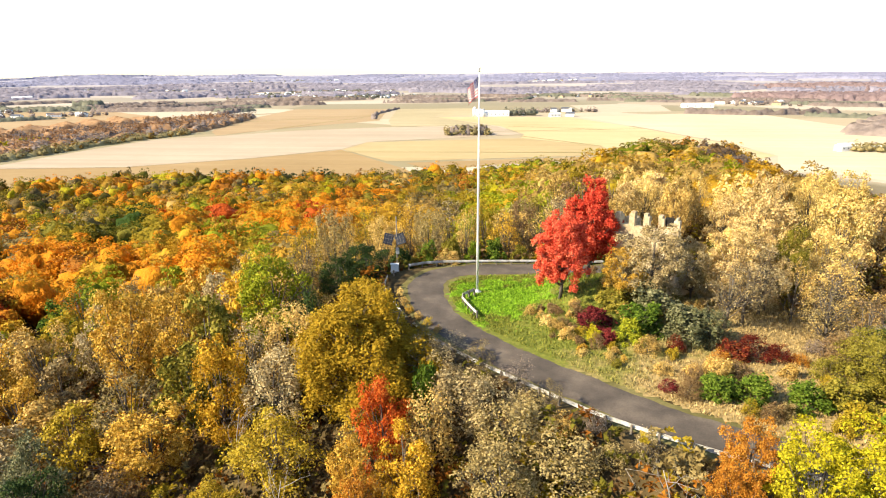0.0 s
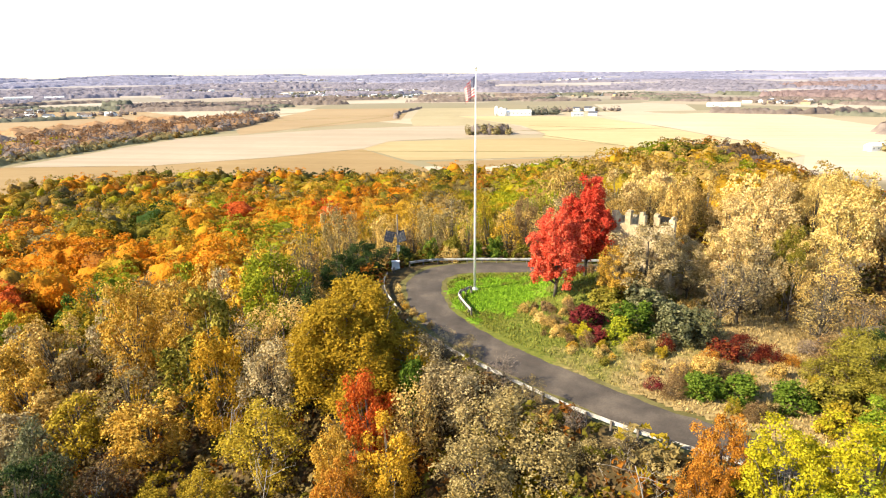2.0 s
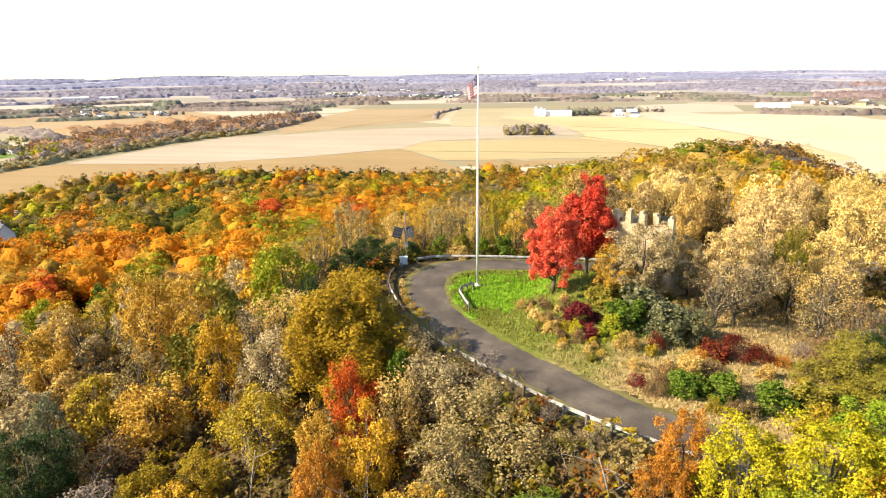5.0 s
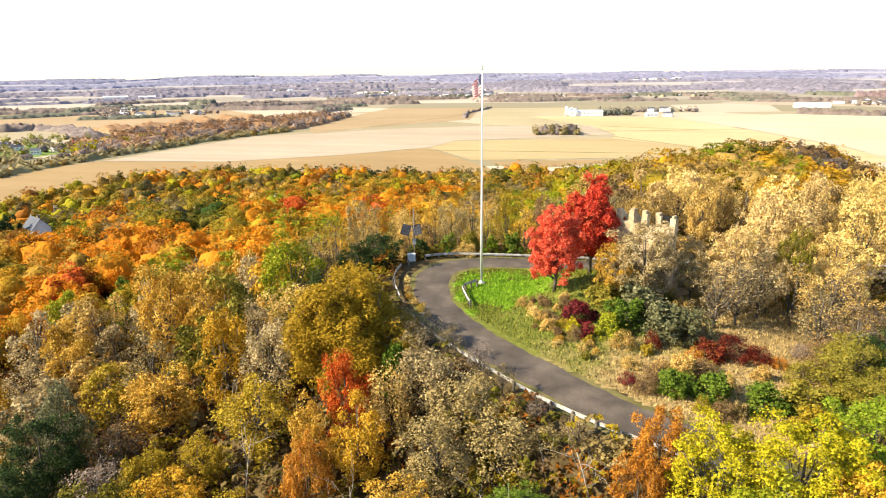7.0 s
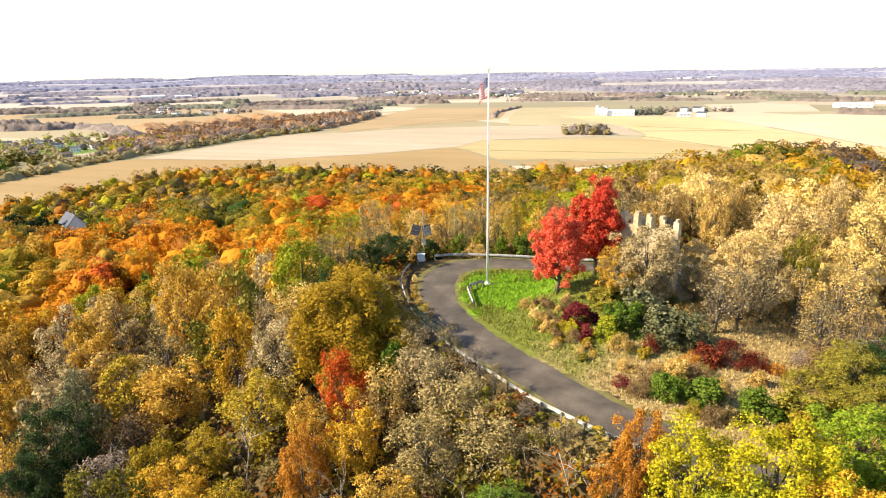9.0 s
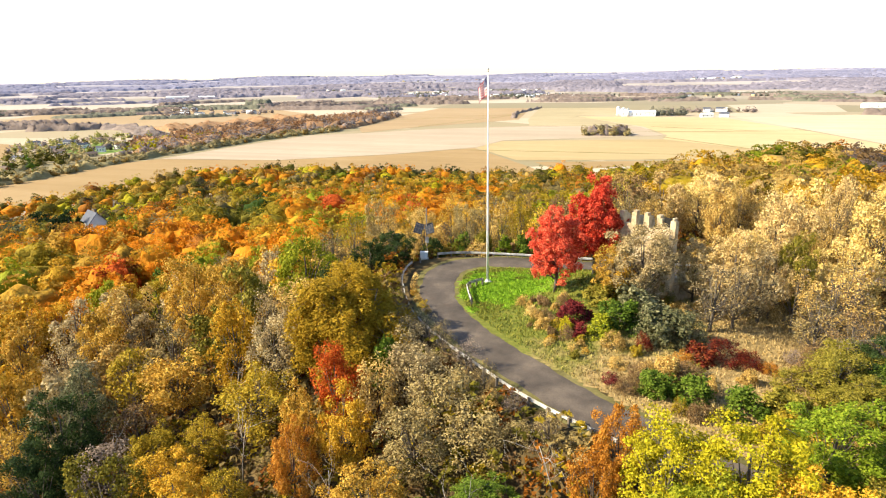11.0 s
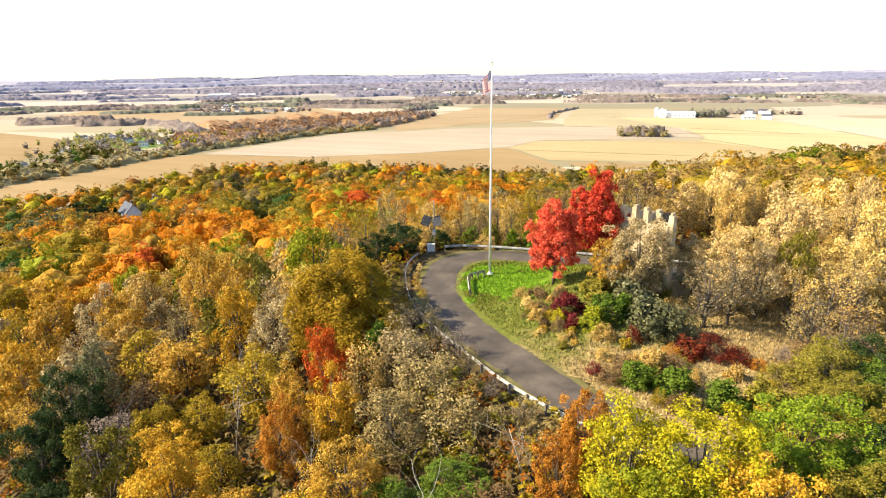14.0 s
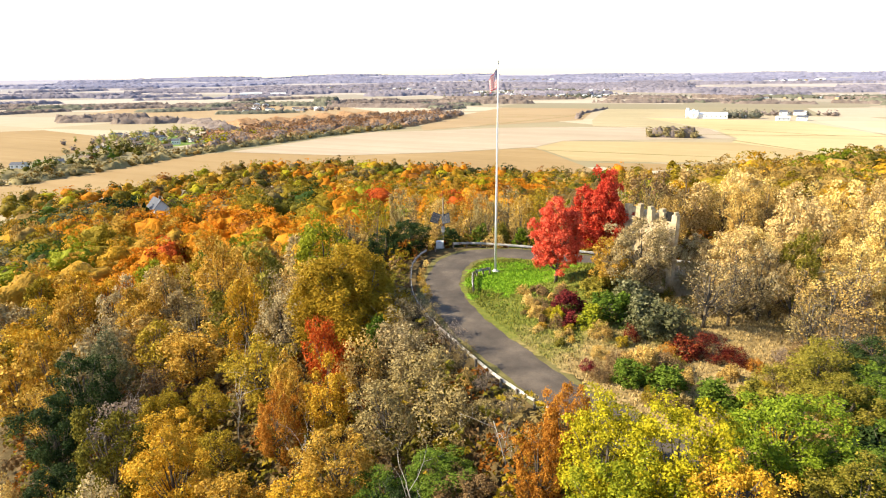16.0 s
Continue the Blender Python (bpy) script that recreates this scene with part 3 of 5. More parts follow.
def grow(shape, seed, R, low, H=10.0, boughs=26, per=110, leaf=0.3, lump=0.30, stems=1, twigs=60, fill=0.62, bark=None, flat=0.75, limbs=32):
    """Meshes of a trunk with its limbs, and of the crown of leaves gathered in boughs, for a plant H high."""
    r = np.random.default_rng(seed)
    ends = tips(shape, boughs, R * (1 - lump * 0.6), low + 0.04 * H, H * (1 - lump * 0.16), r, seed, fill)
    mid = np.array((0, 0, low + (H - low) * 0.42))
    pipes, spine = [], []
    for s in range(stems):
        w = 2 * math.pi * s / stems + seed
        lean = np.array((math.cos(w), math.sin(w), 0)) * (0.0 if stems == 1 else R * 0.45)
        t = np.array([(lean * u + np.array((0.12 * math.sin(u * 5 + seed), 0.12 * math.cos(u * 4 + seed), u * H * 0.8))) for u in np.linspace(0, 1, 6)])
        g = 0.021 * H / stems ** 0.5
        pipes.append((t, np.linspace(g, g * 0.25, 6), 6))
        spine.append(t)
    spine = np.concatenate(spine)
    knots = [spine[2:]]
    for e in ends[:limbs]:
        k = spine[np.argmin(np.linalg.norm(spine - (e * 0.4 + np.array((0, 0, low * 0.3))), axis=1))]
        bow = (k + e) / 2 + np.array((0, 0, -0.05 * H * r.uniform(0, 1)))
        pts = np.array([k, (k + bow) / 2 + r.normal(size=3) * 0.1, bow, e])
        pipes.append((pts, np.array((0.009, 0.0065, 0.0045, 0.002)) * H, 3))
        knots.append(pts[2:])
    knots = np.concatenate(knots)
    size = R * lump * r.uniform(0.7, 1.35, boughs)
    which = r.integers(0, boughs, twigs)
    for b in which:
        e = ends[b] + unit(r.normal(size=3) + np.array((0, 0, 0.4))) * size[b] * r.uniform(0.6, 1.15)
        k = knots[np.argmin(np.linalg.norm(knots - (e * 0.7 + ends[b] * 0.3), axis=1))]
        pipes.append((np.array([k, (k + e) / 2 + r.normal(size=3) * 0.08, e]), np.array((0.0032, 0.0022, 0.0008)) * H, 3))
    trunk = tubes_mesh("trunk", pipes, bark or BARK)
    own = np.repeat(np.arange(boughs), per)
    d = unit(r.normal(size=(boughs * per, 3)) + np.array((0, 0, 0.35)) + 0.5 * unit(ends - mid)[own])
    reach = size[own] * (0.45 + 0.62 * r.uniform(0, 1, len(own)) ** 0.6) * np.array([0.8 + 0.5 * noise.noise(Vector(v) * 2.6) for v in (d + own[:, None] * 1.7).tolist()])
    c = ends[own] + d * reach[:, None] * np.array((1, 1, flat))
    c[:, 2] = np.clip(c[:, 2], 0.1, None)
    v, f = leaves(c, leaf, r, d, 3)
    return trunk, mesh_of("crown", v, f, LEAF["tan"])


def conifer(seed, R=2.4, H=10.0):
    r = np.random.default_rng(seed)
    pipes = [(np.array([(0, 0, 0), (0, 0, H * 0.5), (0, 0, H)]), np.array((0.18, 0.1, 0.02)), 6)]
    cs = []
    for z in np.linspace(1.0, H * 0.97, 22):
        reach = R * (1 - z / H) ** 0.8 + 0.15
        for w in r.uniform(0, 2 * math.pi, 7):
            e = np.array((math.cos(w) * reach, math.sin(w) * reach, z - 0.18 * reach))
            pipes.append((np.array([(0, 0, z), e]), np.array((0.03, 0.008)), 3))
            u = np.linspace(0.25, 1, 12)[:, None]
            cs.append(np.array((0, 0, z)) * (1 - u) + e * u + r.normal(size=(12, 3)) * 0.16)
    v, f = leaves(np.concatenate(cs), 0.42, r)
    return tubes_mesh("trunk", pipes, BARK), mesh_of("crown", v, f, LEAF["pine"])


def snag(seed, H=10.0):
    """A dead tree: a leaning trunk whose crooked limbs fork and fork again, bare to the tips."""
    r = np.random.default_rng(seed)
    pipes = []

    def limb(p, d, long, thick, level):
        pts = [p]
        for _ in range(3):
            d = unit(d + r.normal(size=3) * 0.16 + np.array((0, 0, 0.06)))
            pts.append(pts[-1] + d * long / 3)
        pipes.append((np.array(pts), np.linspace(thick, thick * 0.42, 4), 5 if level == 0 else 3))
        if level == 3:
            return
        for k in range((6, 3, 3)[level]):
            at = pts[1 + k % 3] if level else pts[1] + (pts[3] - pts[1]) * (k + r.uniform(0, 0.6)) / 6
            limb(at, unit(d + r.normal(size=3) * (0.85, 0.7, 0.7)[level]), long * r.uniform(0.38, 0.62), thick * 0.42, level + 1)
    limb(np.zeros(3), np.array((0.05, 0.03, 1.0)), H * 0.68, 0.0075 * H, 0)
    high = max(q[0][:, 2].max() for q in pipes)
    return tubes_mesh("trunk", [(q * np.array((1, 1, H / high)), w, n) for q, w, n in pipes], PALE_BARK), mesh_of("crown", np.zeros((0, 3)), [], None)


PLANTS = {
    "broad": [grow("round", 11 + i, 3.6, 1.4, boughs=40, per=90, leaf=0.38, lump=0.34, twigs=10) for i in range(5)],
    "broad_fine": [grow("round", 31 + i, 3.6, 1.0, boughs=74, per=140, leaf=0.215, lump=0.27, twigs=46, fill=0.5, flat=0.95) for i in range(6)],
    "open": [grow("round", 51 + i, 3.5, 1.5, boughs=36, per=76, leaf=0.29, lump=0.34, twigs=26, flat=0.95) for i in range(4)],
    "open_fine": [grow("round", 61 + i, 3.5, 0.9, boughs=60, per=120, leaf=0.19, lump=0.28, twigs=80, fill=0.45, flat=1.2) for i in range(5)],
    "bare": [grow("egg", 71 + i, 3.2, 1.4, boughs=40, per=80, leaf=0.18, lump=0.34, twigs=130, fill=0.45, flat=1.2) for i in range(4)],
    "sparse": [grow("egg", 161 + i, 3.3, 1.2, boughs=40, per=40, leaf=0.17, lump=0.34, twigs=190, fill=0.4, flat=1.2) for i in range(4)],
    "near": [grow("round", 141 + i, 3.6, 1.0, boughs=120, per=140, leaf=0.165, lump=0.21, twigs=70, fill=0.5, flat=0.95) for i in range(4)],
    "billow": [grow("round", 151 + i, 3.6, 1.0, boughs=150, per=130, leaf=0.15, lump=0.20, twigs=60) for i in range(2)],
    "maple": [grow("egg", 81 + i, 2.9, 1.7, boughs=210, per=175, leaf=0.165, lump=0.18, fill=0.4, twigs=90, flat=1.1) for i in range(2)],
    "dome": [grow("dome", 91 + i, 4.6, 0.4, boughs=460, per=190, leaf=0.145, lump=0.15, stems=4, fill=0.9, twigs=200, flat=1.5) for i in range(1)],
    "bush": [grow("dome", 101 + i, 5.2, 0.4, boughs=38, per=85, leaf=0.62, lump=0.34, stems=4, twigs=24, flat=1.3, limbs=12) for i in range(4)],
    "thin_bush": [grow("dome", 111 + i, 5.0, 0.4, boughs=40, per=105, leaf=0.33, lump=0.36, stems=4, twigs=70, flat=1.5, limbs=12) for i in range(4)],
    "dead": [snag(121 + i) for i in range(4)],
    "conifer": [conifer(131 + i) for i in range(2)],
}
WIDTH = {"near": 3.6, "sparse": 3.3, "billow": 3.6, "broad": 3.6, "broad_fine": 3.6, "open": 3.5, "open_fine": 3.5, "bare": 3.2, "maple": 2.6, "dome": 4.6, "bush": 5.2, "thin_bush": 5.0, "dead": 3.2, "conifer": 2.4}
NAME = {"maple": "maple_tree", "dome": "willow_tree", "bush": "shrub", "thin_bush": "shrub", "dead": "dead_tree", "bare": "bare_tree", "sparse": "bare_tree", "conifer": "conifer"}
SHADE = {"red": "bright red", "scarlet": "scarlet and orange", "orange": "orange", "rust": "rust-brown", "gold": "golden", "amber": "amber-gold", "yellow": "bright yellow",
         "lime": "yellow-green", "green": "green", "leafy": "fresh green", "pine": "dark green", "olive": "olive-gold", "bronze": "bronze-olive", "moss": "mossy green", "tan": "dry tan", "straw": "pale straw-gold",
         "grey": "grey-tan", "crimson": "dark crimson", "ash": "faded ash-tan", "sage": "grey-green", "wheat": "pale wheat-tan", "brown": "brown", "maroon": "dark maroon", "mauve": "mauve-brown"}
count = [0]
STOOD = []


def plant(kind, colour, x, y, top, r, label=""):
    """One tree or shrub standing on the ground, its top at that height."""
    z = h_at(x, y) - 0.12
    hgt = max(top - z, 0.6)
    i = count[0]
    count[0] += 1
    STOOD.append((x, y, r))
    name = NAME.get(kind, "oak_tree")
    word = "shrub" if "bush" in kind else "tree"
    what = {"dead": "bare pale dead tree among the slope's shrubs", "bare": "nearly bare tree with thin %s leaves" % SHADE[colour], "sparse": "twiggy bare tree with a few %s leaves" % SHADE[colour]}.get(
        kind, "%s autumn %s with a %s crown" % (SHADE[colour], word, "loose open" if "open" in kind or "thin" in kind else "full leafy"))
    sc = r / WIDTH[kind]
    ob = thing(name, pose(x, y, z, 0, 0, (i * 137.5) % 360) @ Matrix.Diagonal((sc, sc, hgt / 10.0, 1)), label or what, word,
               "shrubs of the hilltop" if word == "shrub" else "trees of the wooded hill")
    trunk_me, crown_me = PLANTS[kind][i % len(PLANTS[kind])]
    tr = new("trunk", trunk_me)
    tr.parent = ob
    if len(crown_me.polygons):
        cr = new("crown", crown_me)
        cr.parent = ob
        cr.material_slots[0].link = "OBJECT"
        cr.material_slots[0].material = LEAF[colour]
    return ob


WILLOW_AT = (-10.3, 46.0, 7.0)
# the pair of red maples on the mound, the willow, the tree before the ruin
plant("maple", "red", 6.9, 58.9, 10.6, 2.5, "bright red maple tree on the grassy mound")
plant("maple", "red", 10.3, 64.2, 13.0, 2.75, "tall bright red maple tree behind another on the mound")
plant("dome", "bronze", WILLOW_AT[0], WILLOW_AT[1], WILLOW_AT[2], 6.5, "broad domed olive-gold willow beside the guard rail")
plant("near", "ash", 15.4, 57.7, 9.7, 3.6, "tan tree with fading leaves before the ruin")
plant("near", "amber", 12.9, 57.6, 7.2, 2.2)
# near slope below the rail
plant("broad_fine", "scarlet", -7.2, 37.3, 3.4, 2.0, "scarlet and orange tree on the slope below the rail")
plant("near", "rust", -7.8, 31.4, -0.6, 1.9)
plant("broad_fine", "amber", -8.6, 34.4, 0.8, 1.9)
plant("broad_fine", "gold", -5.0, 34.5, 0.9, 2.2)
plant("bush", "green", -4.9, 41.8, 1.8, 1.3)
plant("broad_fine", "gold", -23.1, 44.4, 1.9, 3.0)
plant("broad_fine", "amber", -28.9, 41.9, -3.2, 3.6)
plant("open_fine", "olive", -15.9, 38.4, -1.0, 3.6)
plant("open_fine", "ash", -18.1, 44.3, 1.2, 3.2)
plant("bare", "ash", -21.6, 48.2, 1.8, 2.8)
plant("open_fine", "tan", -19.0, 50.2, 2.6, 3.0)
plant("near", "pine", -33.0, 31.8, -3.2, 3.6)
plant("near", "pine", -30.6, 27.0, -5.0, 3.2)
plant("near", "pine", -25.0, 22.8, -7.5, 3.0)
plant("open_fine", "sage", -34.6, 35.8, -2.6, 2.8)
plant("near", "gold", -19.0, 30.3, -5.4, 3.2)
plant("bare", "mauve", -26.4, 30.4, -6.2, 3.0)
plant("bare", "grey", -34.4, 47.5, -3.0, 3.6)
plant("bare", "brown", -30.1, 37.3, -6.5, 3.4)
plant("sparse", "grey", -21.0, 61.4, 5.6, 2.4)
plant("broad_fine", "lime", -24.3, 59.9, 5.5, 4.2)
plant("broad", "moss", -28.8, 53.5, 2.6, 3.4)
plant("broad_fine", "amber", -41.2, 58.0, 0.8, 4.0)
plant("broad_fine", "amber", -33.6, 57.1, 1.5, 3.6)
plant("broad", "rust", -90.2, 88.8, -12.8, 5.0)
plant("broad", "orange", -107.6, 131.6, -14.5, 6.5)
plant("broad", "orange", -117.7, 132.8, -17.0, 6.5)
plant("broad", "orange", -97.0, 123.4, -13.5, 6.0)
plant("near", "gold", -12.2, 24.7, -2.0, 3.2)
plant("near", "amber", -5.9, 23.7, -3.0, 3.2)
plant("near", "gold", -0.5, 24.1, -2.5, 3.0)
plant("near", "amber", 0.3, 28.0, -0.6, 2.9)
plant("thin_bush", "grey", 2.2, 37.2, 1.7, 2.9)
plant("thin_bush", "ash", -1.6, 40.6, 2.1, 2.8)
plant("thin_bush", "ash", -3.6, 43.6, 2.2, 2.2)
plant("bare", "ash", -5.4, 46.4, 2.6, 1.7)
plant("thin_bush", "ash", 0.6, 39.4, 1.9, 2.2)
plant("thin_bush", "grey", 5.5, 34.0, 0.8, 2.7)
plant("open_fine", "grey", 1.4, 33.0, 0.9, 2.8)
plant("thin_bush", "tan", -4.0, 38.0, 1.3, 2.4)
for side, kind, colour, at, top, r in ((2.2, "thin_bush", "ash", 0.04, 1.0, 1.4), (0.9, "sparse", "ash", 0.12, 3.0, 1.5), (2.4, "thin_bush", "ash", 0.19, 1.0, 1.5), (0.8, "sparse", "grey", 0.26, 3.1, 1.5),
                                     (2.3, "thin_bush", "grey", 0.34, 1.0, 1.5), (0.8, "sparse", "mauve", 0.42, 2.9, 1.5), (2.5, "thin_bush", "ash", 0.49, 1.0, 1.5), (1.2, "sparse", "grey", 0.57, 2.3, 1.2),
                                     (2.6, "thin_bush", "tan", 0.66, 0.6, 1.5), (1.6, "sparse", "mauve", 0.76, 1.9, 1.1), (2.8, "thin_bush", "grey", 0.85, 0.5, 1.5), (1.9, "sparse", "ash", 0.95, 2.0, 1.1)):
    # along the slope's edge from the bend towards the yellow maples
    plant(kind, colour, -4.2 + 17.2 * at - 0.64 * side, 48.8 - 13.6 * at + 1.9 * at * (at - 1) - 0.77 * side, top, r)
plant("near", "green", 7.9, 29.2, -0.4, 2.6)
plant("near", "brown", 10.6, 27.6, -0.6, 2.6)
plant("near", "sage", 8.4, 24.4, -2.4, 2.6)
plant("near", "pine", 6.0, 26.6, -1.8, 2.0)
plant("sparse", "grey", 10.0, 24.0, -0.6, 2.2)
plant("open_fine", "brown", 12.0, 25.0, -0.8, 2.4)
plant("near", "olive", 4.4, 22.6, -4.0, 2.6)
plant("near", "green", 4.6, 27.2, -2.2, 2.4)
plant("dead", "grey", 12.0, 30.6, 3.4, 2.6)
plant("dead", "grey", 7.9, 26.2, 1.6, 2.8)
plant("dead", "grey", -29.8, 33.6, -4.6, 2.6)
plant("dead", "grey", -3.5, 29.4, 0.4, 2.2)
plant("dead", "grey", -14.6, 33.6, -0.6, 2.4)
plant("dead", "grey", -20.4, 40.6, 0.2, 2.2)
plant("near", "rust", 15.6, 30.8, 5.4, 1.7)
plant("near", "rust", 14.5, 29.0, 3.0, 1.7)
plant("near", "green", 31.0, 32.6, 4.4, 3.0)
plant("broad_fine", "green", 34.7, 35.9, 4.6, 3.2)
plant("billow", "yellow", 18.5, 28.6, 6.4, 2.9, "bright yellow maple beside the lane")
plant("billow", "yellow", 22.2, 28.0, 7.2, 3.4, "tall bright yellow maple beside the lane")
plant("billow", "lime", 20.2, 24.8, 5.4, 3.2, "bright yellow maple on the slope below the lane")
plant("billow", "gold", 25.0, 25.8, 6.2, 2.8, "golden yellow maple beside the lane")
plant("near", "gold", 23.8, 22.6, 5.0, 3.0)
plant("near", "gold", 27.8, 22.8, 5.4, 3.0)
plant("near", "leafy", 27.0, 33.2, 6.2, 3.3)
plant("near", "moss", 30.6, 29.8, 5.0, 2.8)
plant("bush", "pine", 33.2, 37.6, 3.6, 2.6)
plant("bush", "pine", 36.0, 40.2, 4.4, 2.8)
plant("near", "moss", 31.0, 41.0, 4.2, 2.6)
plant("near", "green", 33.2, 43.6, 3.8, 2.6)
plant("bush", "moss", 29.8, 43.8, 2.4, 1.8)
plant("near", "pine", 34.0, 48.2, 4.4, 2.8)
plant("near", "pine", 33.0, 46.0, 3.6, 2.4)
# inside the loop
plant("bush", "maroon", 9.6, 53.7, 2.6, 1.8, "dark maroon rounded shrub on the mound's foot")
plant("bush", "maroon", 10.4, 51.1, 1.5, 1.1)
plant("bush", "yellow", 9.4, 51.2, 1.8, 0.8)
plant("bush", "green", 13.6, 53.0, 3.2, 2.2)
plant("bush", "lime", 12.6, 51.1, 2.4, 1.5)
plant("bush", "sage", 15.5, 55.3, 4.2, 2.4)
plant("bush", "moss", 11.7, 56.8, 3.6, 2.0)
plant("bush", "sage", 17.8, 51.6, 3.8, 2.5)
plant("thin_bush", "sage", 19.8, 51.6, 3.4, 1.9)
plant("thin_bush", "crimson", 16.2, 49.8, 1.9, 0.9)
plant("bush", "crimson", 20.8, 49.2, 1.7, 1.5)
plant("thin_bush", "crimson", 22.7, 49.5, 2.0, 1.7)
plant("thin_bush", "rust", 19.4, 48.2, 1.2, 1.0)
plant("thin_bush", "crimson", 24.6, 49.4, 1.5, 1.4)
plant("thin_bush", "rust", 26.0, 48.8, 1.0, 0.9)
plant("bush", "green", 17.6, 42.6, 1.9, 1.6)
plant("bush", "green", 20.0, 42.4, 2.0, 1.7)
plant("thin_bush", "maroon", 14.2, 43.0, 1.2, 0.9)
plant("thin_bush", "brown", 15.4, 42.2, 1.3, 1.0)
plant("thin_bush", "tan", 14.4, 46.2, 0.9, 0.9)
plant("bush", "green", 23.6, 41.6, 1.9, 1.7)
plant("bush", "moss", 26.4, 42.0, 2.2, 1.9)
plant("sparse", "ash", 21.8, 54.5, 7.0, 3.1, "pale tan oak with twisted open boughs on the hilltop")
plant("sparse", "ash", 23.8, 56.0, 6.8, 2.6)
plant("bare", "ash", 26.0, 58.4, 7.6, 2.8)
plant("near", "straw", 24.7, 62.7, 8.6, 3.2)
plant("near", "wheat", 23.8, 59.2, 9.0, 3.0)
plant("broad_fine", "moss", 29.2, 60.2, 9.0, 1.7)
plant("near", "wheat", 27.2, 60.0, 8.4, 2.2)
plant("near", "ash", 20.4, 61.6, 7.4, 2.1)
plant("near", "straw", 33.5, 62.7, 8.0, 3.2)
plant("open_fine", "moss", 29.6, 44.2, 4.4, 2.6)
plant("sparse", "grey", 29.8, 53.0, 6.0, 2.6)
plant("thin_bush", "moss", 27.6, 46.6, 2.0, 1.8)
plant("thin_bush", "brown", 29.2, 48.8, 2.6, 1.8)
plant("bare", "tan", 31.4, 56.0, 6.6, 2.6)
plant("sparse", "mauve", 33.0, 58.6, 6.8, 2.6)
plant("sparse", "tan", 28.8, 57.6, 6.4, 2.2)
plant("sparse", "brown", 31.6, 50.4, 5.4, 2.4)
plant("open_fine", "moss", 30.4, 47.2, 4.2, 2.4)
plant("dead", "grey", 30.4, 49.6, 5.0, 2.0)
plant("sparse", "tan", 34.0, 52.3, 5.2, 2.8)
plant("broad_fine", "green", 35.4, 46.4, 4.2, 3.2)
plant("near", "pine", -15.8, 68.2, 4.2, 3.1, "very dark green dense shrub tree at the bend")
plant("near", "pine", -18.2, 65.6, 3.4, 2.8)
plant("bush", "pine", -14.6, 67.4, 1.4, 1.8)
for x, y, top, r, colour in ((-9.2, 76.4, 2.0, 1.5, "green"), (-6.4, 77.0, 2.4, 1.7, "moss"), (-3.4, 76.8, 1.8, 1.5, "leafy"), (-0.4, 77.2, 2.2, 1.6, "green"), (2.8, 77.4, 1.7, 1.4, "moss"), (6.0, 77.6, 1.5, 1.3, "olive")):
    plant("bush", colour, x, y, top, r)
for x, y, r, colour in ((-9.4, 59.4, 0.55, "tan"), (-8.6, 57.4, 0.6, "amber"), (-7.4, 55.6, 0.6, "tan"), (-10.4, 62.2, 0.5, "straw"), (-6.2, 54.2, 0.6, "olive"), (-5.0, 52.6, 0.5, "tan")):
    plant("thin_bush", colour, x, y, 0.75, r)
plant("bush", "pine", -12.6, 73.6, 2.0, 1.8)
# the half-bare trees standing close behind the far guard rail
for i, (x, y, top, colour) in enumerate(((-25.5, 75.0, 4.6, "olive"), (-22.6, 78.5, 5.6, "grey"), (-20.0, 75.5, 4.8, "tan"), (-17.6, 80.0, 6.0, "olive"), (-15.2, 77.0, 5.0, "tan"), (-12.4, 80.5, 6.6, "amber"), (-9.6, 79.5, 5.6, "grey"), (-7.0, 82.0, 6.8, "ash"),
                                         (-4.4, 80.0, 5.8, "tan"), (-2.0, 83.0, 6.4, "olive"), (0.6, 80.6, 5.2, "gold"), (3.2, 83.0, 6.6, "brown"), (5.6, 80.4, 6.0, "tan"), (8.0, 83.0, 7.2, "ash"), (10.4, 80.8, 6.4, "tan"), (13.0, 83.2, 7.4, "grey"), (15.6, 81.0, 7.0, "tan"))):
    plant(("bare", "open_fine", "sparse", "bare", "open_fine")[i % 5], colour, x, y, top, 2.3 + 0.4 * math.sin(i * 2.1))

WOOD = [(-420, 130), (-372, 215), (-345, 290), (-335, 370), (-285, 420), (-130, 432), (-20, 432), (25, 470), (75, 440), (140, 400), (205, 310), (235, 200), (200, 60), (120, 10), (60, -10), (-200, -10)]
HOUSE_AT = (-176.2, 157.8)
for dx, dy, tall, r in ((-5.2, -6.0, 14.5, 4.6), (-8.6, -8.2, 13.0, 4.4), (-10.4, -13.0, 15.0, 5.0), (-13.5, -15.0, 12.0, 4.8), (-6.6, -11.4, 12.5, 4.4), (-3.4, -3.6, 11.5, 2.6)):
    # the dark spruces beside the house
    plant("broad" if r > 3 else "conifer", "pine", HOUSE_AT[0] + dx, HOUSE_AT[1] + dy, h_at(HOUSE_AT[0] + dx, HOUSE_AT[1] + dy) + tall, r, "dense dark green evergreen tree beside the white house")


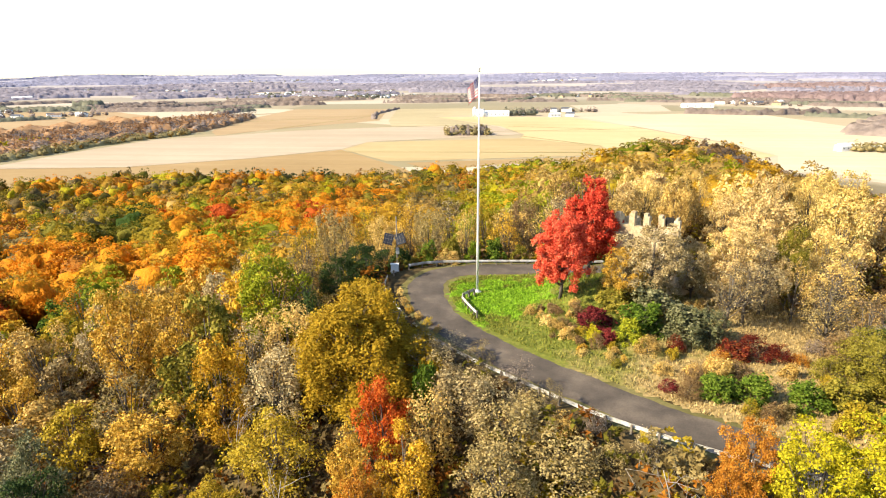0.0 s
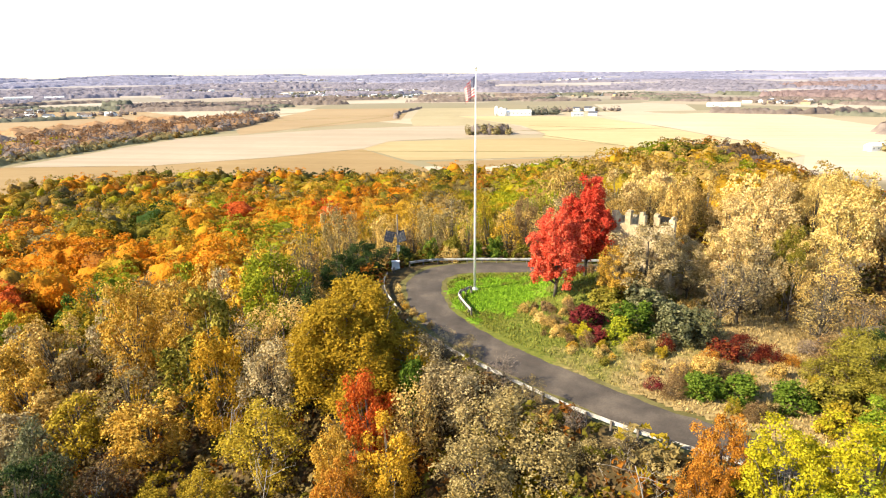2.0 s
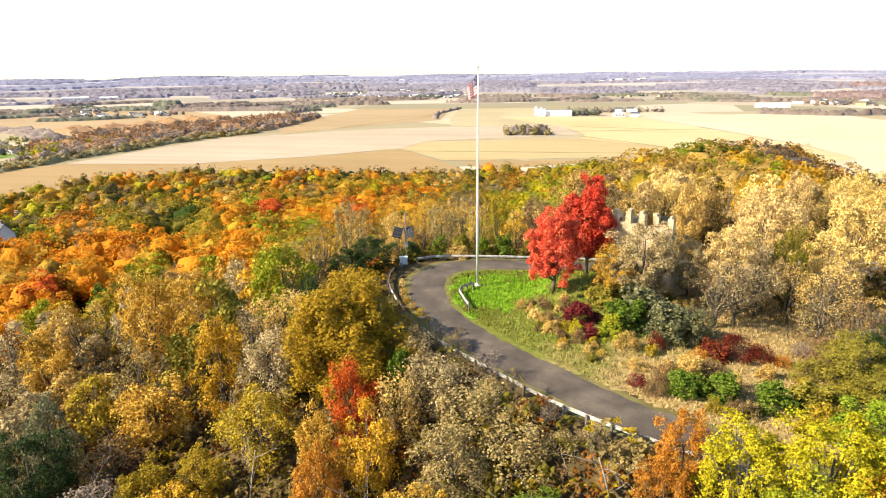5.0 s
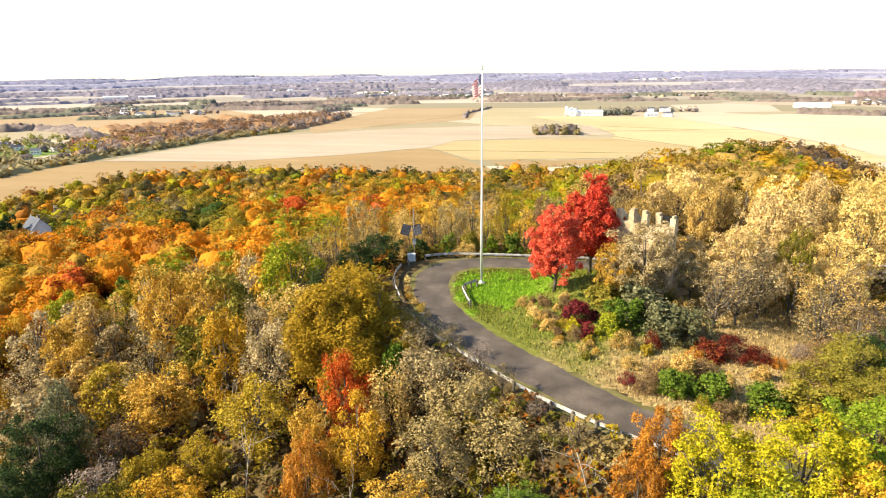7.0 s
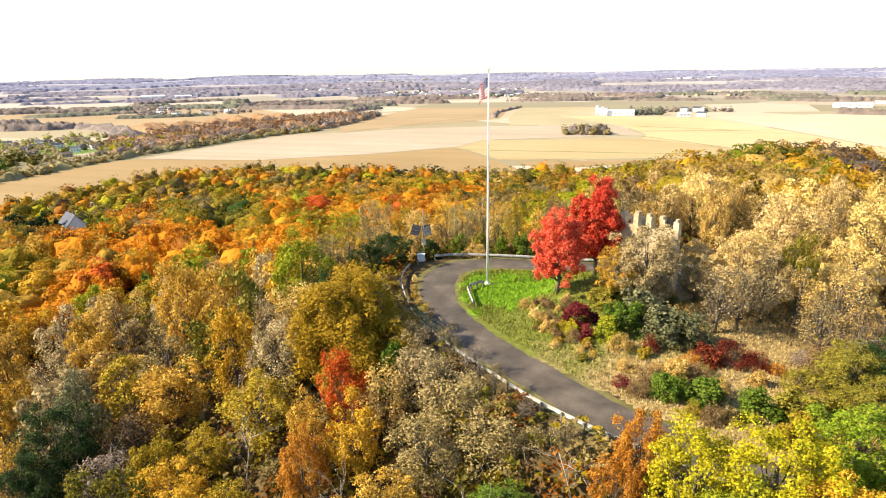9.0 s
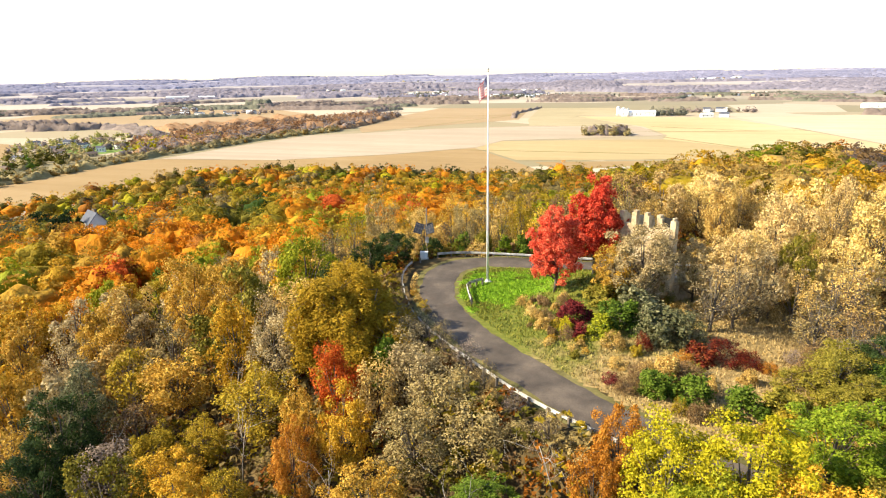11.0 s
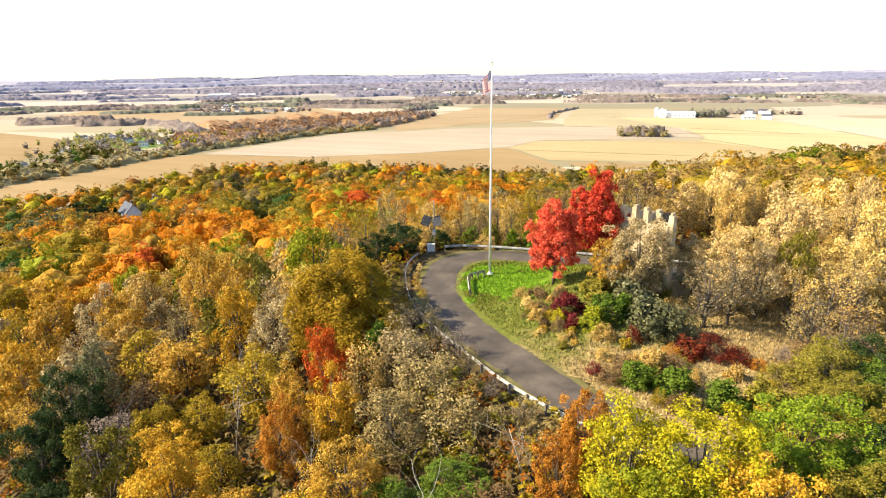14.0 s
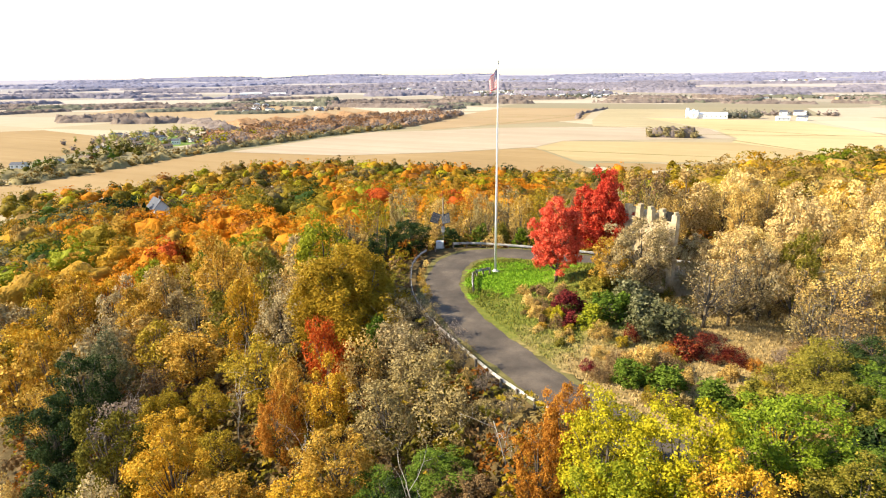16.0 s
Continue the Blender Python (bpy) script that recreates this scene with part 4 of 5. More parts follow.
def colour_of(x, y, r):
    """What the season has made of each stretch of the wood."""
    def pick(words):
        words = words.split()
        u = 0.5 + 0.85 * noise.noise(Vector((x * 0.03, y * 0.03, 3.0))) + r.uniform(-0.15, 0.15)
        return words[int(np.clip(u, 0, 0.999) * len(words))]
    if y > 230 and x > 78:
        return pick("mauve brown mauve rust mauve brown amber")
    if y > 205 and x > 30:
        return pick("olive lime olive tan lime moss olive gold tan lime amber rust")
    if x > -3 and y < 40:
        return pick("grey moss tan grey brown tan moss grey olive" if y > 33 else "moss sage brown moss green brown olive moss")
    if x > 16 and y < 58:
        return pick("moss green moss brown tan brown")
    if x > 8 and y > 115:
        return pick("olive lime tan gold tan straw lime amber tan")
    if x > 14:
        return pick("gold straw wheat straw wheat straw tan straw wheat straw")
    if x > -12 and y > 100:
        return pick("moss lime lime yellow gold straw tan amber")
    if y > 200:
        return pick("moss lime tan olive grey gold moss amber olive yellow orange gold rust orange tan moss")
    if x < -140 and y < 270:
        return pick("green moss sage moss olive green moss gold tan amber orange rust")
    if x < -45 and y > 66:
        return pick("moss green olive grey gold olive lime amber orange gold orange amber orange scarlet rust amber")
    if y > 78:
        return pick("olive moss lime gold amber tan grey olive brown tan amber orange")
    if x < -20:
        return pick("olive moss tan olive ash tan gold ash amber olive gold amber")
    return pick("olive moss tan ash tan olive gold ash amber")


def scatter(step, far_from, far_to, r):
    """Jittered places in the wood between two distances from the hill's foot where the view begins."""
    gx, gy = np.meshgrid(np.arange(-430, 250, step), np.arange(12, 480, step))
    x, y = (gx + r.uniform(-0.42, 0.42, gx.shape) * step).ravel(), (gy + r.uniform(-0.42, 0.42, gy.shape) * step).ravel()
    d = np.hypot(x - 10, y + 2)
    ok = (d >= far_from) & (d < far_to) & inside(x, y, WOOD) & (x > 14 - 1.87 * (y + 2)) & (x < 13 + 0.56 * y)
    road, _ = from_line(x, y, ROAD)
    rail, _ = from_line(x, y, RAIL)
    crest = inside(x, y, CREST)
    ok &= (road > 4.0) & ~(crest & (x < 27)) & ~(crest & (y < 64)) & ((rail > 0.9) | (x > 30)) & (np.hypot(x - HOUSE_AT[0] - 11, y - HOUSE_AT[1] + 9) > 15)
    return x[ok], y[ok], rail[ok], crest[ok], height(x[ok], y[ok])


def near_wood():
    r = np.random.default_rng(21)
    for x, y, rail, crest, z in zip(*scatter(2.1, 14, 120, r)):
        if rail > 6.5 or crest or y > 77:
            continue
        if any(math.hypot(px - x, py - y) < 0.85 * pr + 0.6 for px, py, pr in STOOD):
            continue
        c = ["grey", "tan", "grey", "tan", "brown", "moss", "tan", "olive"][int(r.integers(8))]
        if 33 < y < 40:
            c = ["grey", "tan", "moss", "grey", "brown", "grey", "tan", "olive"][int(r.integers(8))]
        if y <= 33:
            c = ["moss", "brown", "sage", "moss", "brown", "olive", "green", "brown"][int(r.integers(8))]
        plant("thin_bush" if r.random() < 0.75 else "bush", c, float(x), float(y), z + r.uniform(0.5, 1.2) + 0.36 * rail, r.uniform(1.0, 1.8))
    for step, a, b in ((3.9, 14, 62), (5.2, 62, 118)):
        for x, y, rail, crest, z in zip(*scatter(step, a, b, r)):
            near = a < 60 or (x > 8 and y < 100)
            low = rail < 9 and not crest
            hgt, rad = (r.uniform(2.4, 3.6) + 0.42 * rail, r.uniform(1.5, 2.2)) if low else (r.uniform(7.6, 11.5), r.uniform(2.4, 3.7))
            if -24 < x < -3 and 29 < y < 48:
                hgt, rad = r.uniform(4.0, 6.5), r.uniform(2.0, 2.8)
            if any(math.hypot(px - x, py - y) < 0.72 * (pr + rad) for px, py, pr in STOOD):
                continue
            c = colour_of(x, y, r)
            if low:
                kind = "thin_bush" if r.random() < 0.55 else ("open_fine" if near else "bush")
                c = c if near and y < 60 else ["moss", "tan", "brown", "green", "tan", "pine"][int(r.integers(6))]
            else:
                kind = ("broad_fine" if near else "broad") if r.random() < 0.62 else ("open_fine" if near else "open")
                if c in ("grey", "brown", "mauve") or r.random() < 0.10:
                    kind = "bare"
                if 76 < y < 106 and -22 < x < 14:
                    c, kind = ["tan", "brown", "grey", "amber", "tan", "olive"][int(r.integers(6))], "bare" if r.random() < 0.55 else "open"
            plant(kind, c, float(x), float(y), z + hgt, rad)


near_wood()


def hilltop_shrubs():
    r = np.random.default_rng(31)
    x, y = r.uniform(11, 42, 520), r.uniform(38, 71, 520)
    road, _ = from_line(x, y, ROAD)
    ok = inside(x, y, TURF) & (road > 3.6) & (np.hypot(x - 17, y - 64.4) > 5.2) & (x + 0.4 * y > 33.5)
    z = height(x, y)
    n = 0
    for px, py, pz in zip(x[ok], y[ok], z[ok]):
        rad = r.uniform(0.6, 1.5)
        if math.hypot((px - 25.8) / 2.4, (py - 52.0) / 3.0) < 1 or any(math.hypot(qx - px, qy - py) < 0.6 * qr + 0.8 * rad for qx, qy, qr in STOOD):
            continue
        c = ("tan grey mauve moss tan grey brown tan olive brown" if px > 22 and py > 49 else "tan brown moss tan olive moss olive brown grey tan").split()[int(r.integers(10))]
        plant("bush" if r.random() < 0.5 else "thin_bush", c, float(px), float(py), pz + r.uniform(0.8, 1.5) * rad + 0.2, rad)
        n += 1
        if n > 84:
            break


hilltop_shrubs()


def bank_weeds():
    """Dry weeds and low brush on the bank between the lawn and the lane."""
    r = np.random.default_rng(57)
    ring = [(3.6, 57.6), (6.2, 59.2), (9.0, 56.0), (12.0, 47.6), (11.0, 46.6), (8.0, 48.6), (5.2, 52.6)]
    x, y = r.uniform(3, 12.5, 260), r.uniform(46, 60, 260)
    ok = inside(x, y, ring)
    here = []
    for px, py in zip(x[ok], y[ok]):
        if any(math.hypot(px - a, py - b) < 0.8 for a, b in here) or any(math.hypot(px - a, py - b) < 0.6 * q + 0.3 for a, b, q in STOOD):
            continue
        here.append((px, py))
        c = "tan brown amber tan moss straw brown tan olive".split()[int(r.integers(9))]
        rad = r.uniform(0.4, 0.8)
        plant("thin_bush" if r.random() < 0.6 else "bush", c, float(px), float(py), h_at(px, py) + rad * r.uniform(0.9, 1.5), rad)
        if len(here) > 34:
            break


bank_weeds()


def crowd(name, places, colour, label, per, leaf, seed, shape="round", heart=2):
    """A stand of far trees that nobody could count: lumpy crowns with leaf sprays on them, as one mesh."""
    if not len(places):
        return
    r = np.random.default_rng(seed)
    V, F, base = [], [], 0
    protos = []
    for k in range(6):
        nb = 20 if heart > 2 else 10
        hub = tips(shape, nb, 0.80, 0.24, 0.90, r, seed + k, 0.8)
        mid = np.array((0, 0, 0.5 if shape == "round" else 0.3))
        own = r.integers(0, nb, per)
        d = unit(r.normal(size=(per, 3)) + np.array((0, 0, 0.4)) + 0.9 * unit((hub - mid) * np.array((1, 1, 2)))[own])
        e = hub[own] + d * (r.uniform(0.7, 1, per) * r.uniform(0.22, 0.34, nb)[own])[:, None] * np.array((1, 1, 0.5))
        v, _ = leaves(e, 1.0, r, 1.6 * d, 3)
        c = np.repeat(e, 3, axis=0)
        tri = np.arange(3 * per).reshape(-1, 3)
        if heart:
            bm = bmesh.new()
            bmesh.ops.create_icosphere(bm, subdivisions=heart, radius=1.0)
            core = np.array([q.co for q in bm.verts])
            tri = np.concatenate((tri, 3 * per + np.array([[q.index for q in f.verts] for f in bm.faces])))
            bm.free()
            lobes = np.exp(-9.0 * (1 - core @ unit((hub - mid) * np.array((1, 1, 2))).T)).max(axis=1)
            core = core * (0.45 + 0.37 * lobes)[:, None] * np.array((1, 1, 0.47)) + mid + r.normal(size=(len(core), 3)) * 0.02
            c, v = np.concatenate((c, core)), np.concatenate((v, core))
        protos.append((c, v - c, tri))
    for i, (x, y, z, hgt, rad) in enumerate(places):
        c, off, tri = protos[i % 6]
        w = r.uniform(0, 6.28)
        ca, sa = math.cos(w), math.sin(w)
        q = np.stack((c[:, 0] * ca - c[:, 1] * sa, c[:, 0] * sa + c[:, 1] * ca, c[:, 2]), 1) * np.array((rad, rad, hgt)) + np.array((x, y, z)) + off * leaf
        V.append(q)
        F.append(tri + base)
        base += len(c)
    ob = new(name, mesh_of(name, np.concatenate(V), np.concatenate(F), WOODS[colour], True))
    tagged(ob, label, "woods", "", "stuff")


def undergrowth():
    """Low brush under the trees, too thick to tell apart."""
    r = np.random.default_rng(77)
    by = {}
    for x, y, rail, crest, z in zip(*scatter(1.75, 12, 110, r)):
        c = ["brown", "moss", "brown", "olive", "brown", "grey", "rust"][int(r.integers(7))]
        by.setdefault(c, []).append((x, y, z - 0.1, r.uniform(1.2, 3.2), r.uniform(1.2, 2.0)))
    for i, (c, places) in enumerate(sorted(by.items())):
        crowd("undergrowth", places, c, "%s low brush under the trees" % SHADE[c], 70, 0.40, 600 + i, "dome", 0)


def far_wood():
    r = np.random.default_rng(5)
    by = {}
    for step, a, b in ((8.0, 118, 230), (9.2, 230, 330), (10.4, 330, 560)):
        for x, y, rail, crest, z in zip(*scatter(step, a, b, r)):
            c = colour_of(x, y, r)
            tall, wide = r.uniform(8.0, 13.5), r.uniform(4.6, 8.6) * (1.0 if a < 300 else 1.1)
            u = ((x - HOUSE_AT[0]) * 0.75 - (y - HOUSE_AT[1]) * 0.66, (x - HOUSE_AT[0]) * 0.66 + (y - HOUSE_AT[1]) * 0.75)
            if y > 190 and x > 25:
                tall *= 0.82
            if -4 < u[0] < 48 and abs(u[1]) < 11:
                tall, wide = tall * 0.34, wide * 0.5
            by.setdefault((c, a), []).append((x, y, z - 0.3, tall, wide))
    for i, ((c, a), places) in enumerate(sorted(by.items())):
        crowd("woods", places, c, "%s autumn trees packed on the far slope" % SHADE[c], 960 if a < 200 else (400 if a < 300 else 170), 0.52 if a < 200 else (0.66 if a < 300 else 0.82), 40 + i, "round", 3 if a < 200 else 2)


undergrowth()
far_wood()


def on_ground(places):
    p = np.array(places, float)
    p[:, 2] += height(p[:, 0], p[:, 1])
    return p


def belt(line, wide, gap, tall, colour, label, seed, per=34, leaf=2.6):
    """A row or block of trees along a line on the plain."""
    r = np.random.default_rng(seed)
    c = curve_points(line, gap)
    places = []
    for x, y in c:
        for _ in range(max(1, int(wide / gap))):
            px, py = x + r.uniform(-0.5, 0.5) * wide, y + r.uniform(-0.5, 0.5) * wide
            places.append((px, py, -0.3, tall * r.uniform(0.65, 1.2), tall * r.uniform(0.42, 0.68)))
    crowd("woods", on_ground(places), colour, label, per, leaf, seed, "dome")


def strip(line, wide, tall, colour, label, seed, cell=3.2):
    """A closed belt of trees along a line: a ragged ridge of crowns coming down to the ground."""
    r = np.random.default_rng(seed)
    c = curve_points(line, cell)
    d = np.gradient(c, axis=0)
    d /= np.linalg.norm(d, axis=1)[:, None]
    n = max(4, int(wide / cell))
    U = np.tile(np.linspace(-1, 1, n + 1), (len(c), 1))
    along = np.arange(len(c))[:, None]
    w = U * wide / 2 * (1 + 0.16 * np.sin(along * 0.31) + 0.12 * np.sin(along * 0.83 + 2)) + r.normal(size=U.shape) * cell * 0.2
    X, Y = c[:, :1] + d[:, 1:] * w + r.normal(size=U.shape) * cell * 0.2, c[:, 1:] - d[:, :1] * w
    Z = height(X, Y) - 0.4 + tall * r.uniform(0.5, 1.1, U.shape) * (np.abs(U) < 0.98) * (0.8 + 0.3 * np.sin(along * 0.47 + 3 * U))
    Z[0] = Z[-1] = height(X, Y).min() - 0.4
    k = np.arange(U.size).reshape(U.shape)
    q = np.stack((k[:-1, :-1], k[:-1, 1:], k[1:, 1:], k[1:, :-1]), -1).reshape(-1, 4)
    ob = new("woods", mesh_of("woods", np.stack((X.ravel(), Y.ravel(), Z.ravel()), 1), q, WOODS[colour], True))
    tagged(ob, label, "woods", "", "stuff")


HEDGE = [(-462, 262), (-466, 350), (-474, 490), (-452, 670), (-420, 760)]
BROWNS = [(-484, 470), (-486, 520), (-466, 680), (-430, 800), (-452, 1020)]
BLOCK = [(-530, 560), (-545, 700), (-500, 860), (-485, 1000)]
strip(HEDGE, 17, 6.0, "far_olive", "olive and tan hedgerow brush along the field", 331)
belt(HEDGE, 18, 7, 8.0, "far_olive", "olive and brown hedgerow trees along the field", 301, 60, 1.6)
belt(HEDGE, 18, 12, 8.0, "tan", "tan hedgerow trees along the field", 321, 60, 1.6)
strip(BROWNS, 26, 8.0, "far_rust", "brown half-bare wood edge along the field", 332)
belt(BROWNS, 26, 11, 12, "far_brown", "brown half-bare trees along the field", 302, 50, 1.8)
strip(BLOCK, 90, 8.5, "far_rust", "rust-brown woodland block beyond the hedgerow", 333, 4.0)
belt(BLOCK, 95, 11, 11, "far_rust", "rust-brown trees standing out of the woodland block", 303, 60, 1.7)
belt(BLOCK, 95, 14, 11, "far_brown", "brown trees standing out of the woodland block", 304, 60, 1.7)
belt([(-76, 768), (-34, 778)], 16, 3.4, 10.5, "far_olive", "dense small copse standing alone in the fields", 305, 70, 1.6)
strip([(-80, 772), (-56, 774), (-30, 780)], 20, 12, "far_brown", "dense brush of the copse alone in the fields", 334, 2.6)
belt([(-212, 430), (-120, 432)], 14, 7, 8.5, "pine", "dark green conifers at the wood's edge", 307, 90, 1.2)
strip([(430, 770), (520, 900), (700, 1150)], 90, 11, "far_brown", "brown woods at the field's end", 308, 4.5)
strip([(296, 1160), (420, 1125), (560, 1180)], 24, 10, "far_brown", "brown tree line behind the pale field", 309, 4.0)
belt([(330, 640), (420, 620), (470, 560)], 18, 6, 10, "far_olive", "olive trees round the farmstead", 310, 44, 1.8)
belt([(-12, 1096), (40, 1100)], 16, 6, 13, "far_green", "green trees beside the white farm", 311, 44, 2.0)
strip([(-230, 1010), (-250, 1120), (-240, 1290)], 9, 5, "far_brown", "brown hedge between the fields", 312, 3.5)
belt([(-620, 470), (-690, 560), (-640, 640)], 95, 19, 7.5, "far_lime", "yellow-green trees among the village houses", 313, 44, 1.6)
belt([(-560, 420), (-600, 520), (-640, 560)], 105, 18, 7.5, "far_olive", "olive trees among the village houses", 314, 44, 1.6)
belt([(-600, 440), (-660, 540), (-600, 640)], 110, 26, 7, "far_brown", "brown trees among the village houses", 316, 44, 1.6)
belt([(-530, 520), (-545, 580), (-520, 640)], 30, 8, 9, "yellow", "bright yellow trees between village and hedgerow", 317, 44, 1.6)
strip([(-640, 650), (-760, 730), (-900, 750)], 40, 7, "far_brown", "brown trees behind the village", 318, 4.0)
strip([(-690, 720), (-640, 830), (-620, 980)], 70, 8, "far_rust", "rust-brown woodland block beyond the village", 319, 4.0)
strip([(-500, 270), (-520, 360), (-560, 420)], 24, 6, "far_olive", "olive trees along the village lane", 315, 3.2)
belt([(-500, 290), (-515, 350), (-540, 410), (-590, 450)], 46, 12, 9, "moss", "mossy trees along the village lane", 322, 60, 1.4)
belt([(-560, 430), (-600, 500), (-640, 540)], 80, 27, 8, "moss", "mossy trees between the village houses", 325, 60, 1.3)
belt([(-505, 310), (-530, 400)], 50, 20, 9, "green", "dark green trees along the village lane", 323, 60, 1.4)


def woodlot(x, y, long, wide, tall, turn, cell, r):
    """The closed canopy of a far wood: a ragged-edged, bumpy roof of crowns coming down to the ground."""
    nu, nv = max(4, int(long / cell)), max(3, int(wide / cell * 1.3))
    U, W = np.meshgrid(np.linspace(-0.5, 0.5, nu + 1), np.linspace(-0.5, 0.5, nv + 1), indexing="ij")
    edge = 0.80 + 0.35 * np.sin(5 * np.arctan2(W, U) + r.uniform(0, 6)) * r.uniform(0.2, 0.6) + r.normal(size=U.shape) * 0.10
    on = (2 * U) ** 4 + (2 * W) ** 2 < edge ** 2
    on[0] = on[-1] = False
    on[:, 0] = on[:, -1] = False
    u, w = U * long + r.normal(size=U.shape) * cell * 0.25, W * wide + r.normal(size=U.shape) * cell * 0.2
    w = w + 0.06 * long * np.sin(U * r.uniform(2, 6) + r.uniform(0, 6))
    X, Y = x + u * math.cos(turn) - w * math.sin(turn), y + u * math.sin(turn) + w * math.cos(turn)
    Z = height(X, Y) - 0.3 + np.where(on, tall * r.uniform(0.35, 1.15, U.shape), 0)
    k = np.arange(U.size).reshape(U.shape)
    q = np.stack((k[:-1, :-1], k[1:, :-1], k[1:, 1:], k[:-1, 1:]), -1).reshape(-1, 4)
    q = q[on.ravel()[q].any(axis=1)]
    return np.stack((X.ravel(), Y.ravel(), Z.ravel()), 1), q


def far_belts():
    """Hedgerows, woodlots and wooded hills, thickening to the horizon."""
    r = np.random.default_rng(99)
    sets = {"far_brown": [], "far_haze_mauve": [], "far_haze_blue": [], "far_green": [], "far_rose": []}
    for near, far, n, l0, l1, w0, w1 in ((1150, 1650, 44, 60, 200, 10, 40), (1500, 2350, 90, 90, 360, 14, 60), (2250, 3300, 80, 160, 700, 30, 110), (3200, 4850, 70, 300, 1200, 50, 180)):
        for _ in range(n):
            dist, ang = r.uniform(near, far), r.uniform(-1.08, 0.76)
            x, y = dist * math.sin(ang), dist * math.cos(ang)
            if dist < 1560 and -500 < x < 470:
                continue
            turn = -ang + r.normal() * 0.16 + (1.2 if dist < 1700 and r.random() < 0.2 else 0)
            # farther lots take the colours that have haze mixed in
            c = "far_haze_blue" if dist > 3100 else ("far_haze_mauve" if dist > 1950 else ("far_brown" if r.random() < 0.7 else "far_green"))
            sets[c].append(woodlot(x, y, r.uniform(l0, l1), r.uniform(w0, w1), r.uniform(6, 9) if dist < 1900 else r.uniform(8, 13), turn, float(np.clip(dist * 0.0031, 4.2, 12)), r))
    sets["far_haze_mauve"].append(woodlot(-1080, 2420, 460, 120, 16, 0.3, 8, r))
    sets["far_green"].append(woodlot(-945, 1310, 70, 50, 16, 0.2, 6, r))
    sets["far_brown"].append(woodlot(-980, 712, 150, 60, 11, 0.7, 5, r))
    sets["far_brown"].append(woodlot(-855, 700, 110, 45, 10, 0.5, 5, r))
    sets["far_brown"].append(woodlot(-700, 1210, 300, 40, 9, 0.4, 6, r))
    sets["far_brown"].append(woodlot(-560, 1420, 240, 60, 9, 0.3, 6, r))
    sets["far_brown"].append(woodlot(-820, 1330, 160, 30, 7, 0.4, 6, r))
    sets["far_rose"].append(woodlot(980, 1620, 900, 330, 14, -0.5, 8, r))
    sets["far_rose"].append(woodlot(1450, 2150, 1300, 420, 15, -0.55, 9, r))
    for c, lots in sets.items():
        V, F, base = [], [], 0
        for v, q in lots:
            V.append(v)
            F.append(q + base)
            base += len(v)
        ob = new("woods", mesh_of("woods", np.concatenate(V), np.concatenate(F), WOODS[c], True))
        tagged(ob, "distant bare brown woods and hedgerows on the plain, haze tinted into the farther ones", "woods", "", "stuff")


far_belts()

# ---- the guard rails ----


def bar(bm, a, b, profile, up=Vector((0, 0, 1))):
    """A length of rolled section between two places."""
    d = (b - a).normalized()
    s = d.cross(up).normalized()
    rows = [[bm.verts.new(p + s * u + up * w) for u, w in profile] for p in (a, b)]
    n = len(profile)
    for i in range(n):
        bm.faces.new((rows[0][i], rows[0][(i + 1) % n], rows[1][(i + 1) % n], rows[1][i]))
    bm.faces.new(rows[0][::-1])
    bm.faces.new(rows[1])


W = [(0, 0), (0, 0.05), (0.05, 0.09), (0.05, 0.13), (0.01, 0.16), (0.05, 0.19), (0.05, 0.24), (0, 0.28), (0, 0.32)]
W_BEAM = W + [(u - 0.012, w) for u, w in reversed(W)]


def guard_rail(line, label, tall=0.72, gap=1.9):
    c = curve_points(line, gap)
    ob = thing("guard_rail", pose(c[0][0], c[0][1], h_at(*c[0])), label, "guard rail", "guard rails of the lane")
    o = Vector((c[0][0], c[0][1], h_at(*c[0])))
    r = random.Random(3)
    tops = []
    for i, (x, y) in enumerate(c):
        z = h_at(x, y)
        nxt, prv = c[min(i + 1, len(c) - 1)], c[max(i - 1, 0)]
        turn = math.degrees(math.atan2(nxt[1] - prv[1], nxt[0] - prv[0]))
        bm = bmesh.new()
        box(bm, (0.15, 0.17, tall + 0.25), pose(0, 0, (tall + 0.25) / 2 - 0.3, r.uniform(-2, 2), r.uniform(-2, 2), 0), 0.012)
        p = part("post", bm, TIMBER, ob)
        p.location, p.rotation_euler = Vector((x, y, z + 0.05)) - o, (0, 0, radians(turn))
        d = Vector((nxt[0] - prv[0], nxt[1] - prv[1], 0)).normalized()
        tops.append(Vector((x, y, z + tall - 0.3 + r.uniform(-0.015, 0.015))) - o + Vector((d.y, -d.x, 0)) * 0.1)
    for i in range(0, len(tops) - 2, 2):
        bm = bmesh.new()
        bar(bm, tops[i], tops[i + 1], W_BEAM)
        bar(bm, tops[i + 1], tops[i + 2] + (tops[i + 2] - tops[i + 1]).normalized() * 0.08, W_BEAM)
        part("beam", bm, STEEL, ob, "white weathered steel beam")
    return ob


guard_rail([p for p in RAIL if p[1] < 58 and p[0] < 25], "white steel guard rail on timber posts along the lane")
guard_rail([(-9.3, 56.2), (-11.9, 61.5), (-12.9, 66.3), (-12.2, 69.4)], "weathered steel guard rail on timber posts at the bend")
guard_rail([(-11.0, 71.4), (-8.2, 73.0), (-1.0, 74.1), (6.0, 74.6), (13.0, 74.9), (24.0, 76.2), (46.0, 80.0)], "long white steel guard rail behind the loop")
guard_rail([(-2.2, 62.8), (-3.3, 61.0), (-2.6, 58.8), (-1.3, 55.9)], "short white guard rail curving round the flagpole", 0.85, 0.9)

